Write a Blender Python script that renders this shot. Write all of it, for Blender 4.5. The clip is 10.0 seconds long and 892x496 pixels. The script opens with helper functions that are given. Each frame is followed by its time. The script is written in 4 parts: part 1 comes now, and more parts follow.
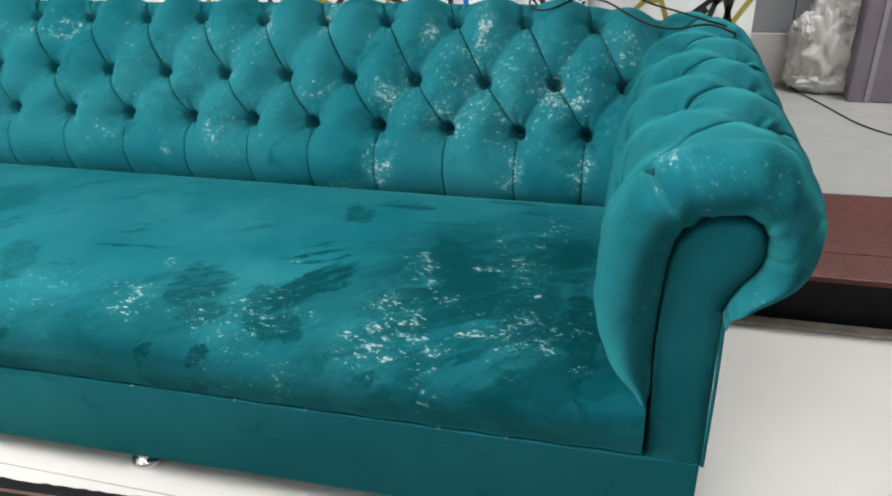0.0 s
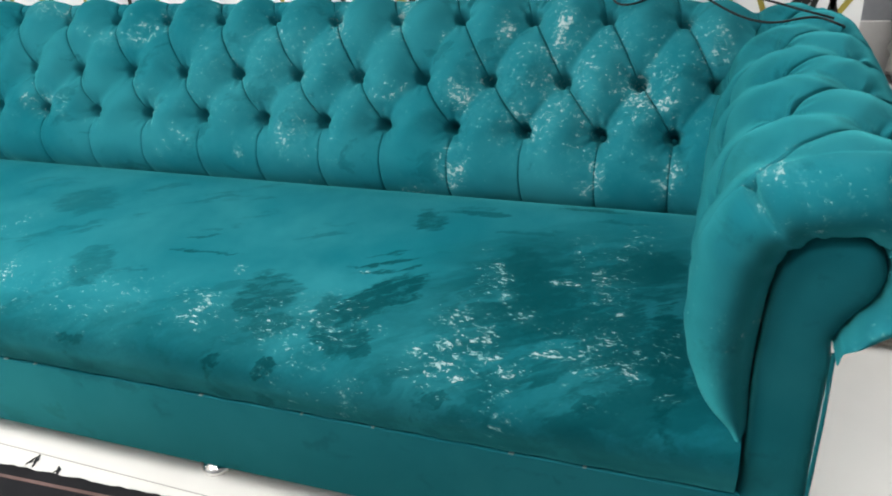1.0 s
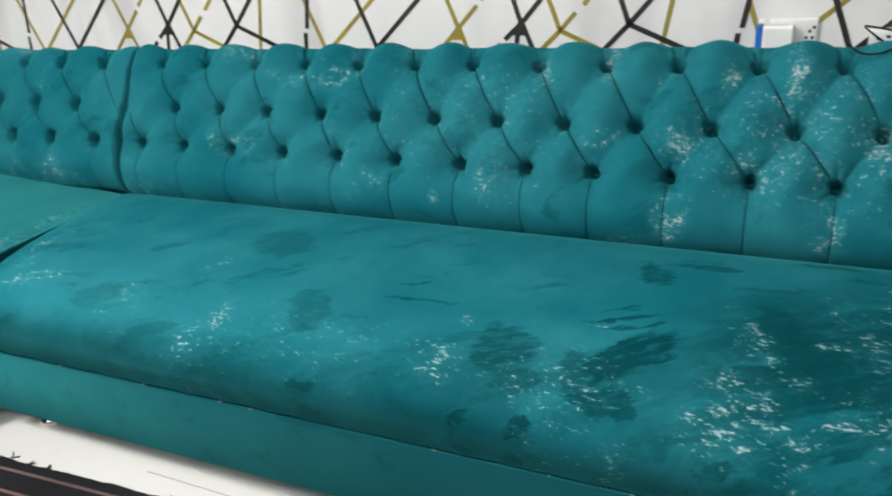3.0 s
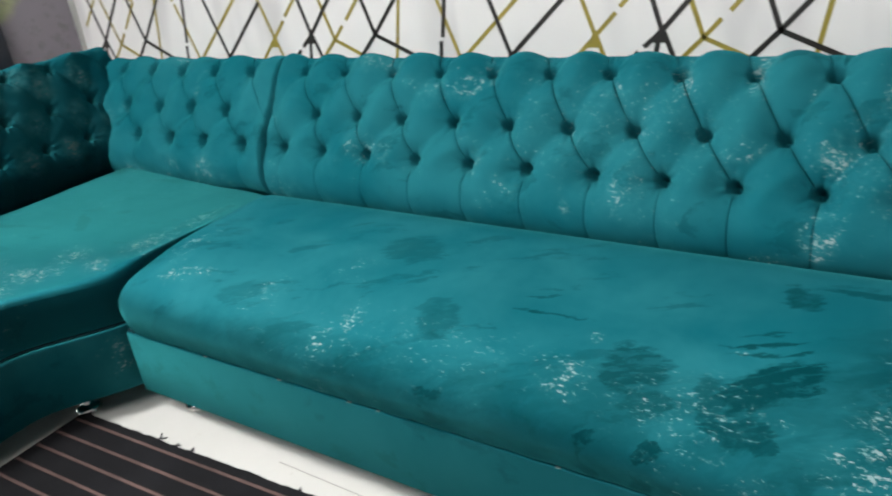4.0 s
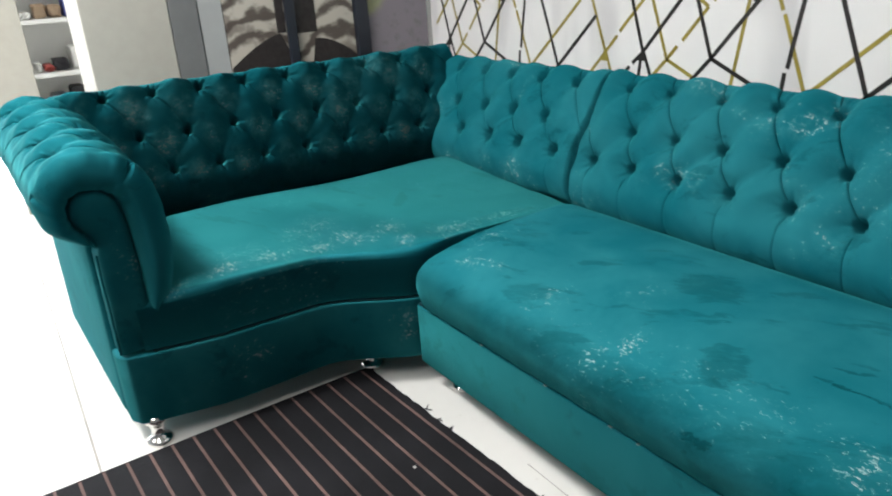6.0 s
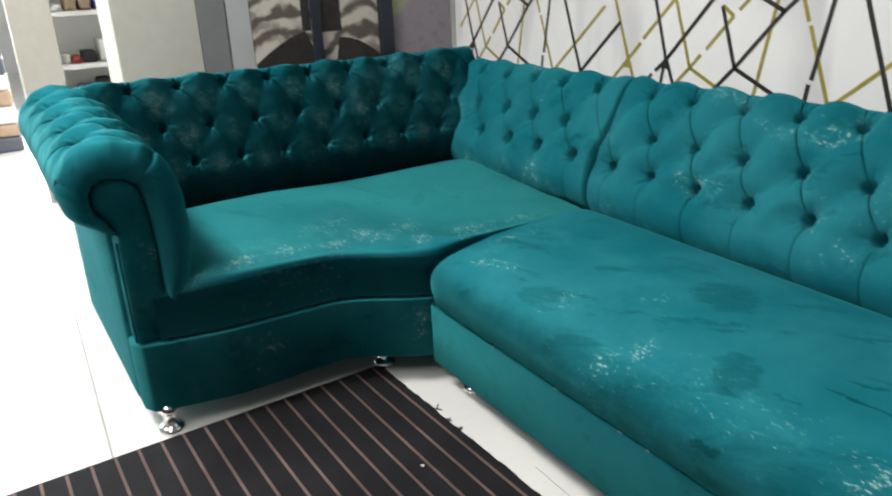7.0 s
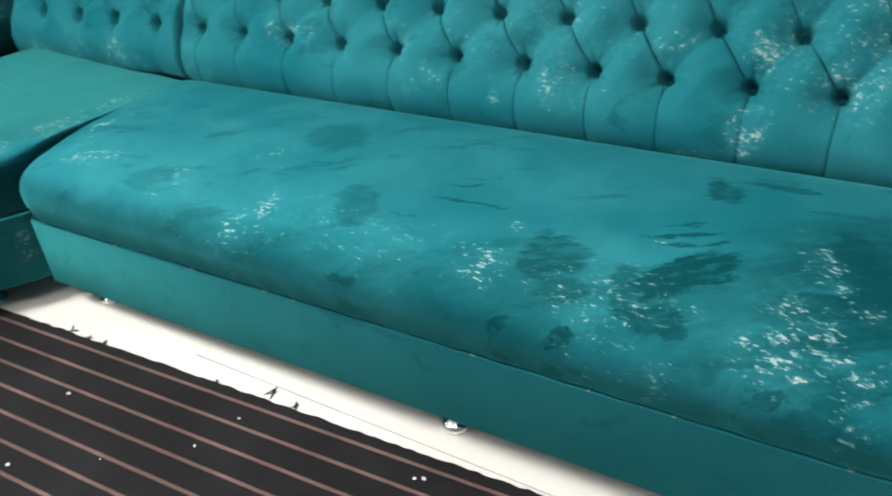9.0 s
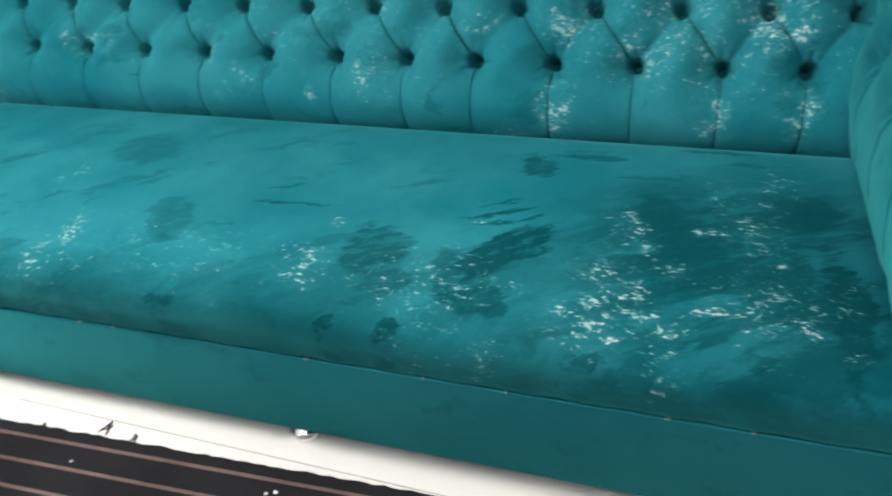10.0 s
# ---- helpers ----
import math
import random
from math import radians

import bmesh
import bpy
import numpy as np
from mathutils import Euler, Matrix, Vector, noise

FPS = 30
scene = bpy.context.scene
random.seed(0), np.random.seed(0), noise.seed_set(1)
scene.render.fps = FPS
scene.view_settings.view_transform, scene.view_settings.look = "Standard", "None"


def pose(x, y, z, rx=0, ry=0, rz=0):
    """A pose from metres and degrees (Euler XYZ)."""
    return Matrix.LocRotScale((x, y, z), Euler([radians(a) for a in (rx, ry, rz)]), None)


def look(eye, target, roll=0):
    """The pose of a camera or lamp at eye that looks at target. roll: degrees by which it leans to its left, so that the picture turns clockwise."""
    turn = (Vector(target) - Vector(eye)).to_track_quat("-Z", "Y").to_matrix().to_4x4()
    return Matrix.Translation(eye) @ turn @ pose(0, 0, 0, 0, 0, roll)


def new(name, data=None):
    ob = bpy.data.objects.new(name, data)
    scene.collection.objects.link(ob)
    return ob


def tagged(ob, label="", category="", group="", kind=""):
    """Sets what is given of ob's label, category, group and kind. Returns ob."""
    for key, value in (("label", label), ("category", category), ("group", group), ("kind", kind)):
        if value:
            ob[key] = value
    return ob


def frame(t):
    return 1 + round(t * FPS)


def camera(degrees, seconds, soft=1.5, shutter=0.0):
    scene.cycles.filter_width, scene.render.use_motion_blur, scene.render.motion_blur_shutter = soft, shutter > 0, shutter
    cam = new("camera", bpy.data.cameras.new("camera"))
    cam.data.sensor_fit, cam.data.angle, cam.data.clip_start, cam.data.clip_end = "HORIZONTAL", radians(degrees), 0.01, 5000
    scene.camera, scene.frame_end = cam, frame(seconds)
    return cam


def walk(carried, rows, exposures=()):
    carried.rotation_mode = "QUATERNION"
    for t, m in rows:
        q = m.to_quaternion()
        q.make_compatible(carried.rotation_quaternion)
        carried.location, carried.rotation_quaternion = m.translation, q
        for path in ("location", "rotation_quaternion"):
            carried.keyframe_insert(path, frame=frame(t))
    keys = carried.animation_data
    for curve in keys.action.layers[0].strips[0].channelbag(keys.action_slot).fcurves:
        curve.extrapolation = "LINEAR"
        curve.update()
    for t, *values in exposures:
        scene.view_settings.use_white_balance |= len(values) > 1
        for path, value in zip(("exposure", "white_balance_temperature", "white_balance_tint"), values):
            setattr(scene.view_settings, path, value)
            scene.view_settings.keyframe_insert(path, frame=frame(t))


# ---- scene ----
cam = camera(62.2, 10.0, soft=1.9, shutter=0.4)
PATH = [
    (0, (0.257, 0.468, 1.13), (-0.225, 2.173, 0.202), -2.3),
    (0.5, (0.248, 0.49, 1.13), (-0.28, 2.185, 0.209), -2.8),
    (1, (0.234, 0.54, 1.128), (-0.434, 2.177, 0.193), -4.7),
    (1.5, (0.129, 0.56, 1.13), (-0.473, 2.21, 0.174), -5.4),
    (2, (0.007, 0.522, 1.15), (-0.614, 2.194, 0.245), -5.6),
    (2.5, (-0.059, 0.486, 1.163), (-0.731, 2.155, 0.292), -5.5),
    (2.7, (-0.081, 0.462, 1.162), (-0.802, 2.12, 0.308), -5.0),
    (3.8, (-0.116, 0.459, 1.186), (-1.145, 1.967, 0.371), -7.3),
    (4, (-0.121, 0.464, 1.187), (-1.209, 1.934, 0.378), -7.3),
    (4.5, (-0.131, 0.466, 1.184), (-1.405, 1.794, 0.401), -6.7),
    (5, (-0.139, 0.458, 1.194), (-1.56, 1.644, 0.436), -6.0),
    (5.5, (-0.146, 0.45, 1.194), (-1.666, 1.51, 0.443), -5.2),
    (5.7, (-0.146, 0.446, 1.197), (-1.709, 1.455, 0.465), -5.0),
    (6.8, (-0.137, 0.442, 1.194), (-1.785, 1.338, 0.5), -2.9),
    (7, (-0.136, 0.44, 1.188), (-1.77, 1.359, 0.49), -2.7),
    (7.2, (-0.132, 0.448, 1.167), (-1.685, 1.451, 0.405), -2.8),
    (7.5, (-0.133, 0.452, 1.146), (-1.421, 1.665, 0.216), -3.4),
    (8, (-0.12, 0.459, 1.13), (-1.302, 1.743, 0.154), -4.3),
    (8.5, (-0.118, 0.473, 1.124), (-1.182, 1.833, 0.114), -3.6),
    (9, (-0.098, 0.507, 1.111), (-1.021, 1.954, 0.084), -4.2),
    (9.5, (-0.066, 0.538, 1.097), (-0.853, 2.046, 0.044), -4.8),
    (10, (-0.021, 0.561, 1.092), (-0.643, 2.139, 0.031), -5.1),
]
walk(cam, [(t, look(eye, target, roll)) for t, eye, target, roll in PATH],
     [(0, 0.0, 6500, 10), (1.0, 0.08, 6500, 10), (1.5, 0.26, 6500, 10), (2.0, 0.06, 6500, 10), (2.5, -0.18, 6500, 10), (4.0, -0.28, 6450, 10), (5.7, -0.3, 6430, 10), (6.8, -0.42, 6500, 10), (7.1, -0.42, 6500, 10), (7.5, -0.05, 6700, 10), (8.0, 0.15, 6800, 10), (8.6, 0.15, 6780, 10), (9.5, 0.11, 6580, 10), (10, 0.08, 6550, 10)])

# ---- world and lights ----
world = bpy.data.worlds.new("world")
scene.world = world
world.use_nodes = True
world.node_tree.nodes["Background"].inputs[0].default_value = (0.9, 0.95, 1.0, 1)
world.node_tree.nodes["Background"].inputs[1].default_value = 0.25
scene.view_settings.exposure = 0.0


def area_lamp(name, place, target, width, height, watts, colour):
    data = bpy.data.lights.new(name, "AREA")
    data.shape, data.size, data.size_y, data.energy, data.color = "RECTANGLE", width, height, watts, colour
    ob = new(name, data)
    ob.matrix_world = look(place, target)
    return ob


COOL, NEUTRAL = (0.93, 0.97, 1.0), (1.0, 0.985, 0.96)
# assumed daylight of an unseen shop front; the lamp hangs without an opening
area_lamp("window_light", (-9.3, -0.8, 1.5), (0, -0.2, 1.2), 5.0, 2.3, 680, COOL)
# unseen ceiling lamps, added and dimmed to fit the brightness, each with a panel
UNSEEN_LAMPS = [(-4.6, 0.2, 60), (-6.6, -0.6, 60), (-2.2, -0.2, 140), (-0.3, -0.6, 62), (-2.4, -2.0, 26), (1.6, 3.4, 80)]
for lx, ly, watts in UNSEEN_LAMPS:
    area_lamp("unseen_ceiling_lamp", (lx, ly, 2.83), (lx, ly, 0), 1.1, 0.5, watts, NEUTRAL)

# ---- materials ----


class Nodes:
    """A short hand for building one material's node tree."""

    def __init__(self, name):
        self.mat = bpy.data.materials.new(name)
        self.mat.use_nodes = True
        self.tree = self.mat.node_tree
        self.bsdf = self.tree.nodes["Principled BSDF"]

    def add(self, kind, **props):
        n = self.tree.nodes.new(kind)
        for k, v in props.items():
            setattr(n, k, v)
        return n

    def join(self, a, b):
        self.tree.links.new(a, b)

    def put(self, socket, value):
        if isinstance(value, bpy.types.NodeSocket):
            self.join(value, socket)
        else:
            socket.default_value = value

    def math(self, op, a, b=0.0, clamp=False):
        n = self.add("ShaderNodeMath", operation=op, use_clamp=clamp)
        self.put(n.inputs[0], a)
        self.put(n.inputs[1], b)
        return n.outputs[0]

    def vmath(self, op, a, b=(0, 0, 0)):
        n = self.add("ShaderNodeVectorMath", operation=op)
        self.put(n.inputs[0], a)
        self.put(n.inputs[1], b)
        return n.outputs[1] if op == "LENGTH" else n.outputs[0]

    def noise(self, vector, scale, detail=3.0, rough=0.5, distort=0.0, colour=False):
        n = self.add("ShaderNodeTexNoise")
        self.put(n.inputs["Vector"], vector)
        n.inputs["Scale"].default_value, n.inputs["Detail"].default_value = scale, detail
        n.inputs["Roughness"].default_value, n.inputs["Distortion"].default_value = rough, distort
        return n.outputs[1] if colour else n.outputs[0]

    def ramp(self, value, low, high, a=0.0, b=1.0):
        n = self.add("ShaderNodeMapRange", interpolation_type="SMOOTHSTEP")
        self.put(n.inputs[0], value)
        for i, v in enumerate((low, high, a, b)):
            n.inputs[i + 1].default_value = v
        return n.outputs[0]

    def mix(self, factor, a, b):
        n = self.add("ShaderNodeMix", data_type="RGBA")
        self.put(n.inputs[0], factor)
        for i, v in ((6, a), (7, b)):
            self.put(n.inputs[i], (*v, 1) if isinstance(v, tuple) else v)
        return n.outputs[2]

    def mapping(self, vector, loc=(0, 0, 0), rot=(0, 0, 0), scale=(1, 1, 1), kind="POINT"):
        n = self.add("ShaderNodeMapping", vector_type=kind)
        self.put(n.inputs[0], vector)
        n.inputs[1].default_value, n.inputs[2].default_value, n.inputs[3].default_value = loc, rot, scale
        return n.outputs[0]

    def position(self):
        return self.add("ShaderNodeNewGeometry").outputs["Position"]

    def bump(self, height, strength, distance=0.002):
        n = self.add("ShaderNodeBump")
        n.inputs["Strength"].default_value, n.inputs["Distance"].default_value = strength, distance
        self.join(height, n.inputs["Height"])
        self.join(n.outputs[0], self.bsdf.inputs["Normal"])

    def set(self, **values):
        for k, v in values.items():
            socket = self.bsdf.inputs[k.replace("_", " ")]
            self.put(socket, (*v, 1) if isinstance(v, tuple) and len(v) == 3 else v)
        return self.mat


def spot(n, pos, c, r, turn=0.0, plane="xy", soft=0.5):
    """A patch with a ragged edge: centre c and radii r in metres, in one of the planes."""
    far = 50.0
    if plane == "xy":
        m = n.mapping(pos, (c[0], c[1], 0), (0, 0, radians(turn)), (r[0], r[1], far), "TEXTURE")
    elif plane == "yz":
        m = n.mapping(pos, (0, c[0], c[1]), (0, 0, 0), (far, r[0], r[1]), "TEXTURE")
    else:
        m = n.mapping(pos, (c[0], 0, c[1]), (0, radians(-turn), 0), (r[0], far, r[1]), "TEXTURE")
    return n.ramp(n.vmath("LENGTH", m), 1.15, 1.15 - soft)


def most(n, values):
    out = values[0]
    for v in values[1:]:
        out = n.math("MAXIMUM", out, v)
    return out


TEAL, TEAL_DARK, TEAL_LIGHT, LINT = (0.004, 0.106, 0.132), (0.0, 0.037, 0.044), (0.023, 0.178, 0.203), (0.38, 0.44, 0.435)


def velvet(name, dark=(), pale=(), fleck_floor=0.0, plane="xy", along="x", nap=0.5, shade_tilt=(0, 0, 0), haze=0.42, crush=0.85, broad_shade=(), worn=(0.045, 0.25, 0.275)):
    """Teal velvet: brushed nap, dark brush marks, and pale crushed flecks that gather in patches. Its shading normals
    are bent to put shade on a piece.
    """
    n = Nodes(name)
    pos = n.position()
    long_way = (0.6, 1.6, 1.2) if along == "x" else (1.6, 0.6, 1.2)
    wobble = n.vmath("SUBTRACT", n.noise(n.mapping(pos, scale=long_way), 9.0, 4.0, 0.6, colour=True), (0.5, 0.5, 0.5))
    fine = n.vmath("SUBTRACT", n.noise(n.mapping(pos, scale=long_way), 55.0, 3.0, 0.65, colour=True), (0.5, 0.5, 0.5))
    torn = n.vmath("ADD", pos, n.vmath("MULTIPLY", wobble, (0.085, 0.065, 0.065)))
    smear = n.noise(n.mapping(pos, rot=(0, 0, 0.55), scale=(0.16, 0.03, 0.07) if along == "x" else (0.03, 0.16, 0.07), kind="TEXTURE"), 2.0, 4.0, 0.65, colour=True)
    torn = n.vmath("ADD", torn, n.vmath("MULTIPLY", n.vmath("SUBTRACT", smear, (0.5, 0.5, 0.5)), (0.045, 0.035, 0.03)))
    brushed = (0.25, 0.062, 0.10) if along == "x" else (0.062, 0.25, 0.10)
    cloud = n.noise(pos, 3.6, 4.0, 0.55, 0.3)
    strokes = n.noise(n.mapping(torn, rot=(0, 0, 0.5), scale=brushed, kind="TEXTURE"), 1.0, 4.0, 0.65)
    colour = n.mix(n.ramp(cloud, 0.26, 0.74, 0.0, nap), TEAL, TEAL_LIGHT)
    colour = n.mix(n.ramp(strokes, 0.57, 0.66, 0.0, 0.34), colour, TEAL_DARK)
    # wide dark areas, in part painted shade
    if broad_shade:
        area = most(n, [n.math("MULTIPLY", spot(n, torn, d[:2], d[2:4], d[4], plane, 0.7), d[5]) for d in broad_shade])
        colour = n.mix(n.math("MULTIPLY", area, n.ramp(strokes, 0.34, 0.56, 0.45, 1.0)), colour, TEAL_DARK)
    if dark:
        grain = n.noise(n.mapping(torn, rot=(0, 0, 0.60), scale=brushed, kind="TEXTURE"), 5.0, 5.0, 0.66)
        ragged_edge = n.math("MULTIPLY", n.math("SUBTRACT", grain, 0.5), 1.1)
        mask = most(n, [n.math("MULTIPLY", n.ramp(n.math("ADD", spot(n, torn, d[:2], d[2:4], d[4], plane, 1.0), ragged_edge), 0.30, 0.66), d[5]) for d in dark])
        colour = n.mix(n.math("MULTIPLY", mask, n.ramp(grain, 0.38, 0.50, 0.55, 1.0)), colour, TEAL_DARK)
    clots = n.noise(pos, 24.0, 4.0, 0.65)
    gather = n.noise(pos, 5.5, 3.0, 0.6)
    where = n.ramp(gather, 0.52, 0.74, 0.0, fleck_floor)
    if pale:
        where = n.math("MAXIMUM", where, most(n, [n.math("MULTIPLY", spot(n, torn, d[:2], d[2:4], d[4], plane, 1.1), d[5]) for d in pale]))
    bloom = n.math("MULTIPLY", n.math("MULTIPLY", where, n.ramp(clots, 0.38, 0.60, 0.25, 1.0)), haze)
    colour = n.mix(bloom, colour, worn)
    # crushed flecks: ragged short dashes, the more of them the more crushed the pile, each with a dull rim of half-crushed pile
    stretch = (0.62, 1.25, 1.1) if along == "x" else (1.25, 0.62, 1.1)
    if plane == "xz":
        stretch = (0.85, 1.0, 1.1)
    fray = n.vmath("SUBTRACT", n.noise(pos, 150.0, 3.0, 0.7, colour=True), (0.5, 0.5, 0.5))
    shreds = n.mapping(n.vmath("ADD", pos, n.vmath("ADD", n.vmath("MULTIPLY", fine, (0.010, 0.006, 0.006)), n.vmath("MULTIPLY", fray, (0.008, 0.005, 0.007)))), scale=stretch)
    cells = n.add("ShaderNodeTexVoronoi")
    n.join(shreds, cells.inputs["Vector"])
    cells.inputs["Scale"].default_value = 118.0
    pick = n.add("ShaderNodeSeparateColor")
    n.join(cells.outputs["Color"], pick.inputs[0])
    ragged = n.noise(shreds, 185.0, 4.0, 0.68)
    level = n.math("ADD", ragged, n.math("MULTIPLY", pick.outputs[0], 0.30))
    level = n.math("ADD", level, n.math("MULTIPLY", where, n.ramp(clots, 0.36, 0.60, 0.17, 0.34)))
    here = n.ramp(where, 0.03, 0.25, 0.0, crush)
    colour = n.mix(n.math("MULTIPLY", n.ramp(level, 0.85, 0.96, 0.0, 0.42), here), colour, (0.07, 0.24, 0.25))
    flecks = n.ramp(level, 0.950, 0.995)
    shade = n.mix(n.math("MULTIPLY", n.math("MULTIPLY", n.ramp(clots, 0.40, 0.60, 0.35, 1.0), n.math("ADD", n.math("MULTIPLY", pick.outputs[1], 0.6), 0.4)), n.ramp(where, 0.2, 0.8, 0.6, 1.0)), (0.10, 0.27, 0.28), LINT)
    colour = n.mix(n.math("MULTIPLY", flecks, here), colour, shade)
    n.bump(n.noise(pos, 900.0, 2.0), 0.25, 0.0008)
    # bends the shading normal away from the cloth, putting shade on fronts and sides
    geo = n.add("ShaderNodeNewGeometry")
    bent_normal = n.vmath("NORMALIZE", n.vmath("ADD", geo.outputs["Normal"], shade_tilt))
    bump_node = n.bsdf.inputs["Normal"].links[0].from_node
    n.join(bent_normal, bump_node.inputs["Normal"])
    return n.set(Base_Color=colour, Roughness=0.85, Specular_IOR_Level=0.03, Sheen_Weight=0.19, Sheen_Roughness=0.38,
                 Sheen_Tint=(0.10, 0.86, 0.90))


# brush marks (x, y, radii, turn, strength) and crushed patches of the long seat
SEAT_DARK = [
    (-1.150, 1.730, 0.115, 0.090, 14, 0.40), (-0.930, 1.500, 0.062, 0.078, 20, 0.42), (-0.960, 1.535, 0.050, 0.040, 60, 0.34), (-1.460, 1.450, 0.085, 0.075, 10, 0.32),
    (-0.520, 1.500, 0.085, 0.100, 10, 0.70), (-0.480, 1.430, 0.060, 0.055, 10, 0.55), (-0.300, 1.530, 0.135, 0.068, 38, 0.96), (-0.325, 1.420, 0.075, 0.055, 20, 0.90), (-0.385, 1.470, 0.030, 0.080, 14, 0.60),
    # the strip at x 0.195 also paints contact shade beside the arm
    (-0.310, 1.785, 0.050, 0.060, 10, 0.72), (-0.010, 1.560, 0.110, 0.125, 12, 0.90), (0.110, 1.510, 0.110, 0.130, 10, 0.82), (0.195, 1.480, 0.040, 0.180, 6, 0.98), (-0.080, 1.640, 0.050, 0.120, 12, 0.60), (0.140, 1.700, 0.090, 0.080, 10, 0.50),
]
# wide dark areas: brushed nap plus shade painted along front edge and arm end
SEAT_BROAD_SHADE = [(0.08, 1.54, 0.38, 0.34, 8, 0.90), (-0.30, 1.42, 0.50, 0.12, 4, 0.55), (-0.55, 1.345, 1.60, 0.08, 1, 0.55), (0.00, 1.36, 0.45, 0.07, 4, 0.75)]
SEAT_STROKES = [
    (-0.720, 1.592, 0.115, 0.007, 6, 0.75), (-0.765, 1.657, 0.050, 0.008, 20, 0.55), (-0.330, 1.628, 0.105, 0.007, 17, 0.80), (-0.315, 1.606, 0.095, 0.006, 18, 0.75), (-0.345, 1.652, 0.080, 0.005, 15, 0.60),
    (-0.210, 1.838, 0.085, 0.016, 4, 0.62), (-0.005, 1.893, 0.100, 0.016, 3, 0.75), (-0.100, 1.780, 0.090, 0.010, 10, 0.45), (0.080, 1.840, 0.080, 0.012, 8, 0.45), (-0.458, 1.350, 0.034, 0.016, 11, 0.95),
    (-0.552, 1.350, 0.029, 0.010, 12, 0.85), (-0.145, 1.350, 0.045, 0.010, 12, 0.60), (0.090, 1.369, 0.030, 0.013, 11, 0.60), (-0.280, 1.401, 0.030, 0.030, 11, 0.70), (-0.860, 1.352, 0.050, 0.012, -5, 0.70),
]
SEAT_PALE = [
    (-0.134, 1.393, 0.069, 0.05, 12, 0.74), (-0.082, 1.432, 0.045, 0.083, 11, 0.74), (-0.055, 1.4, 0.056, 0.024, 12, 0.74), (-0.121, 1.613, 0.043, 0.07, 10, 0.72), (-0.082, 1.566, 0.029, 0.028, 10, 0.70),
    (-0.300, 1.352, 0.044, 0.020, 11, 0.60), (-0.258, 1.459, 0.014, 0.021, 10, 0.74), (-0.607, 1.55, 0.034, 0.033, 9, 0.50), (-0.620, 1.412, 0.060, 0.050, 10, 0.84), (-0.625, 1.450, 0.060, 0.055, 10, 0.68),
    (-0.395, 1.51, 0.05, 0.048, 10, 0.45), (-0.355, 1.596, 0.033, 0.013, 10, 0.70), (-0.18, 1.406, 0.064, 0.062, 11, 0.62), (-1.16, 1.38, 0.053, 0.073, 14, 0.74), (-1.13, 1.45, 0.054, 0.089, 13, 0.7), (-1.79, 1.60, 0.07, 0.17, 8, 0.55),
]
SEAT_PALE_FAR = [
    (0.115, 1.568, 0.022, 0.025, 9, 0.72), (0.2, 1.398, 0.03, 0.015, 12, 0.72), (0.016, 1.756, 0.059, 0.058, 9, 0.45), (0.123, 1.794, 0.057, 0.095, 9, 0.45), (-0.038, 1.524, 0.041, 0.044, 11, 0.59),
    (0.002, 1.434, 0.057, 0.012, 12, 0.76), (0.146, 1.436, 0.04, 0.028, 12, 0.7), (0.013, 1.618, 0.043, 0.015, 10, 0.76), (0.075, 1.647, 0.081, 0.132, 10, 0.50), (-0.124, 1.461, 0.092, 0.132, 11, 0.64),
    (0.105, 1.462, 0.138, 0.121, 11, 0.50), (-0.409, 1.43, 0.172, 0.121, 11, 0.56), (-0.95, 1.42, 0.632, 0.132, 4, 0.28), (-1.4, 1.47, 0.091, 0.11, 13, 0.45), (-1.68, 1.46, 0.115, 0.055, 20, 0.65),
]
BACK_PALE = [
    (-0.05, 0.69, 0.42, 0.22, 0, 0.46), (-0.75, 0.70, 0.50, 0.20, 0, 0.30),
    (-0.09, 0.81, 0.035, 0.09, 0, 1.0), (-0.21, 0.80, 0.035, 0.05, 0, 0.9), (-0.29, 0.68, 0.055, 0.06, 0, 1.0), (-0.31, 0.53, 0.05, 0.07, 0, 0.95),
    (-0.47, 0.82, 0.05, 0.07, 0, 0.8), (-0.47, 0.68, 0.06, 0.03, 0, 0.9), (0.10, 0.68, 0.09, 0.08, 0, 0.95), (0.14, 0.53, 0.04, 0.07, 0, 0.95),
    (0.00, 0.53, 0.03, 0.06, 0, 0.8), (0.20, 0.77, 0.07, 0.06, 0, 0.8), (-0.72, 0.59, 0.07, 0.09, 0, 0.55), (-0.62, 0.80, 0.05, 0.05, 0, 0.7),
    (-0.84, 0.53, 0.025, 0.03, 0, 0.8), (-0.88, 0.71, 0.10, 0.05, 0, 0.35),
]
CORNER_PALE = [
    (-2.115, 0.755, 0.045, 0.090, 0, 0.95), (-2.135, 0.90, 0.055, 0.110, 4, 1.0), (-2.145, 1.04, 0.055, 0.110, 0, 1.0), (-2.125, 1.17, 0.050, 0.090, -8, 0.95), (-2.150, 1.27, 0.065, 0.070, -20, 0.95),
    (-2.085, 1.315, 0.050, 0.065, -35, 1.0), (-2.00, 1.40, 0.060, 0.060, -45, 0.95), (-2.10, 1.40, 0.090, 0.075, -40, 0.80), (-1.965, 1.56, 0.065, 0.15, -8, 0.85), (-1.955, 1.75, 0.050, 0.15, 0, 0.70),
    (-2.24, 1.20, 0.14, 0.15, 40, 0.55), (-2.21, 0.95, 0.10, 0.16, 0, 0.55), (-2.05, 1.0, 0.04, 0.35, 0, 0.42),
]
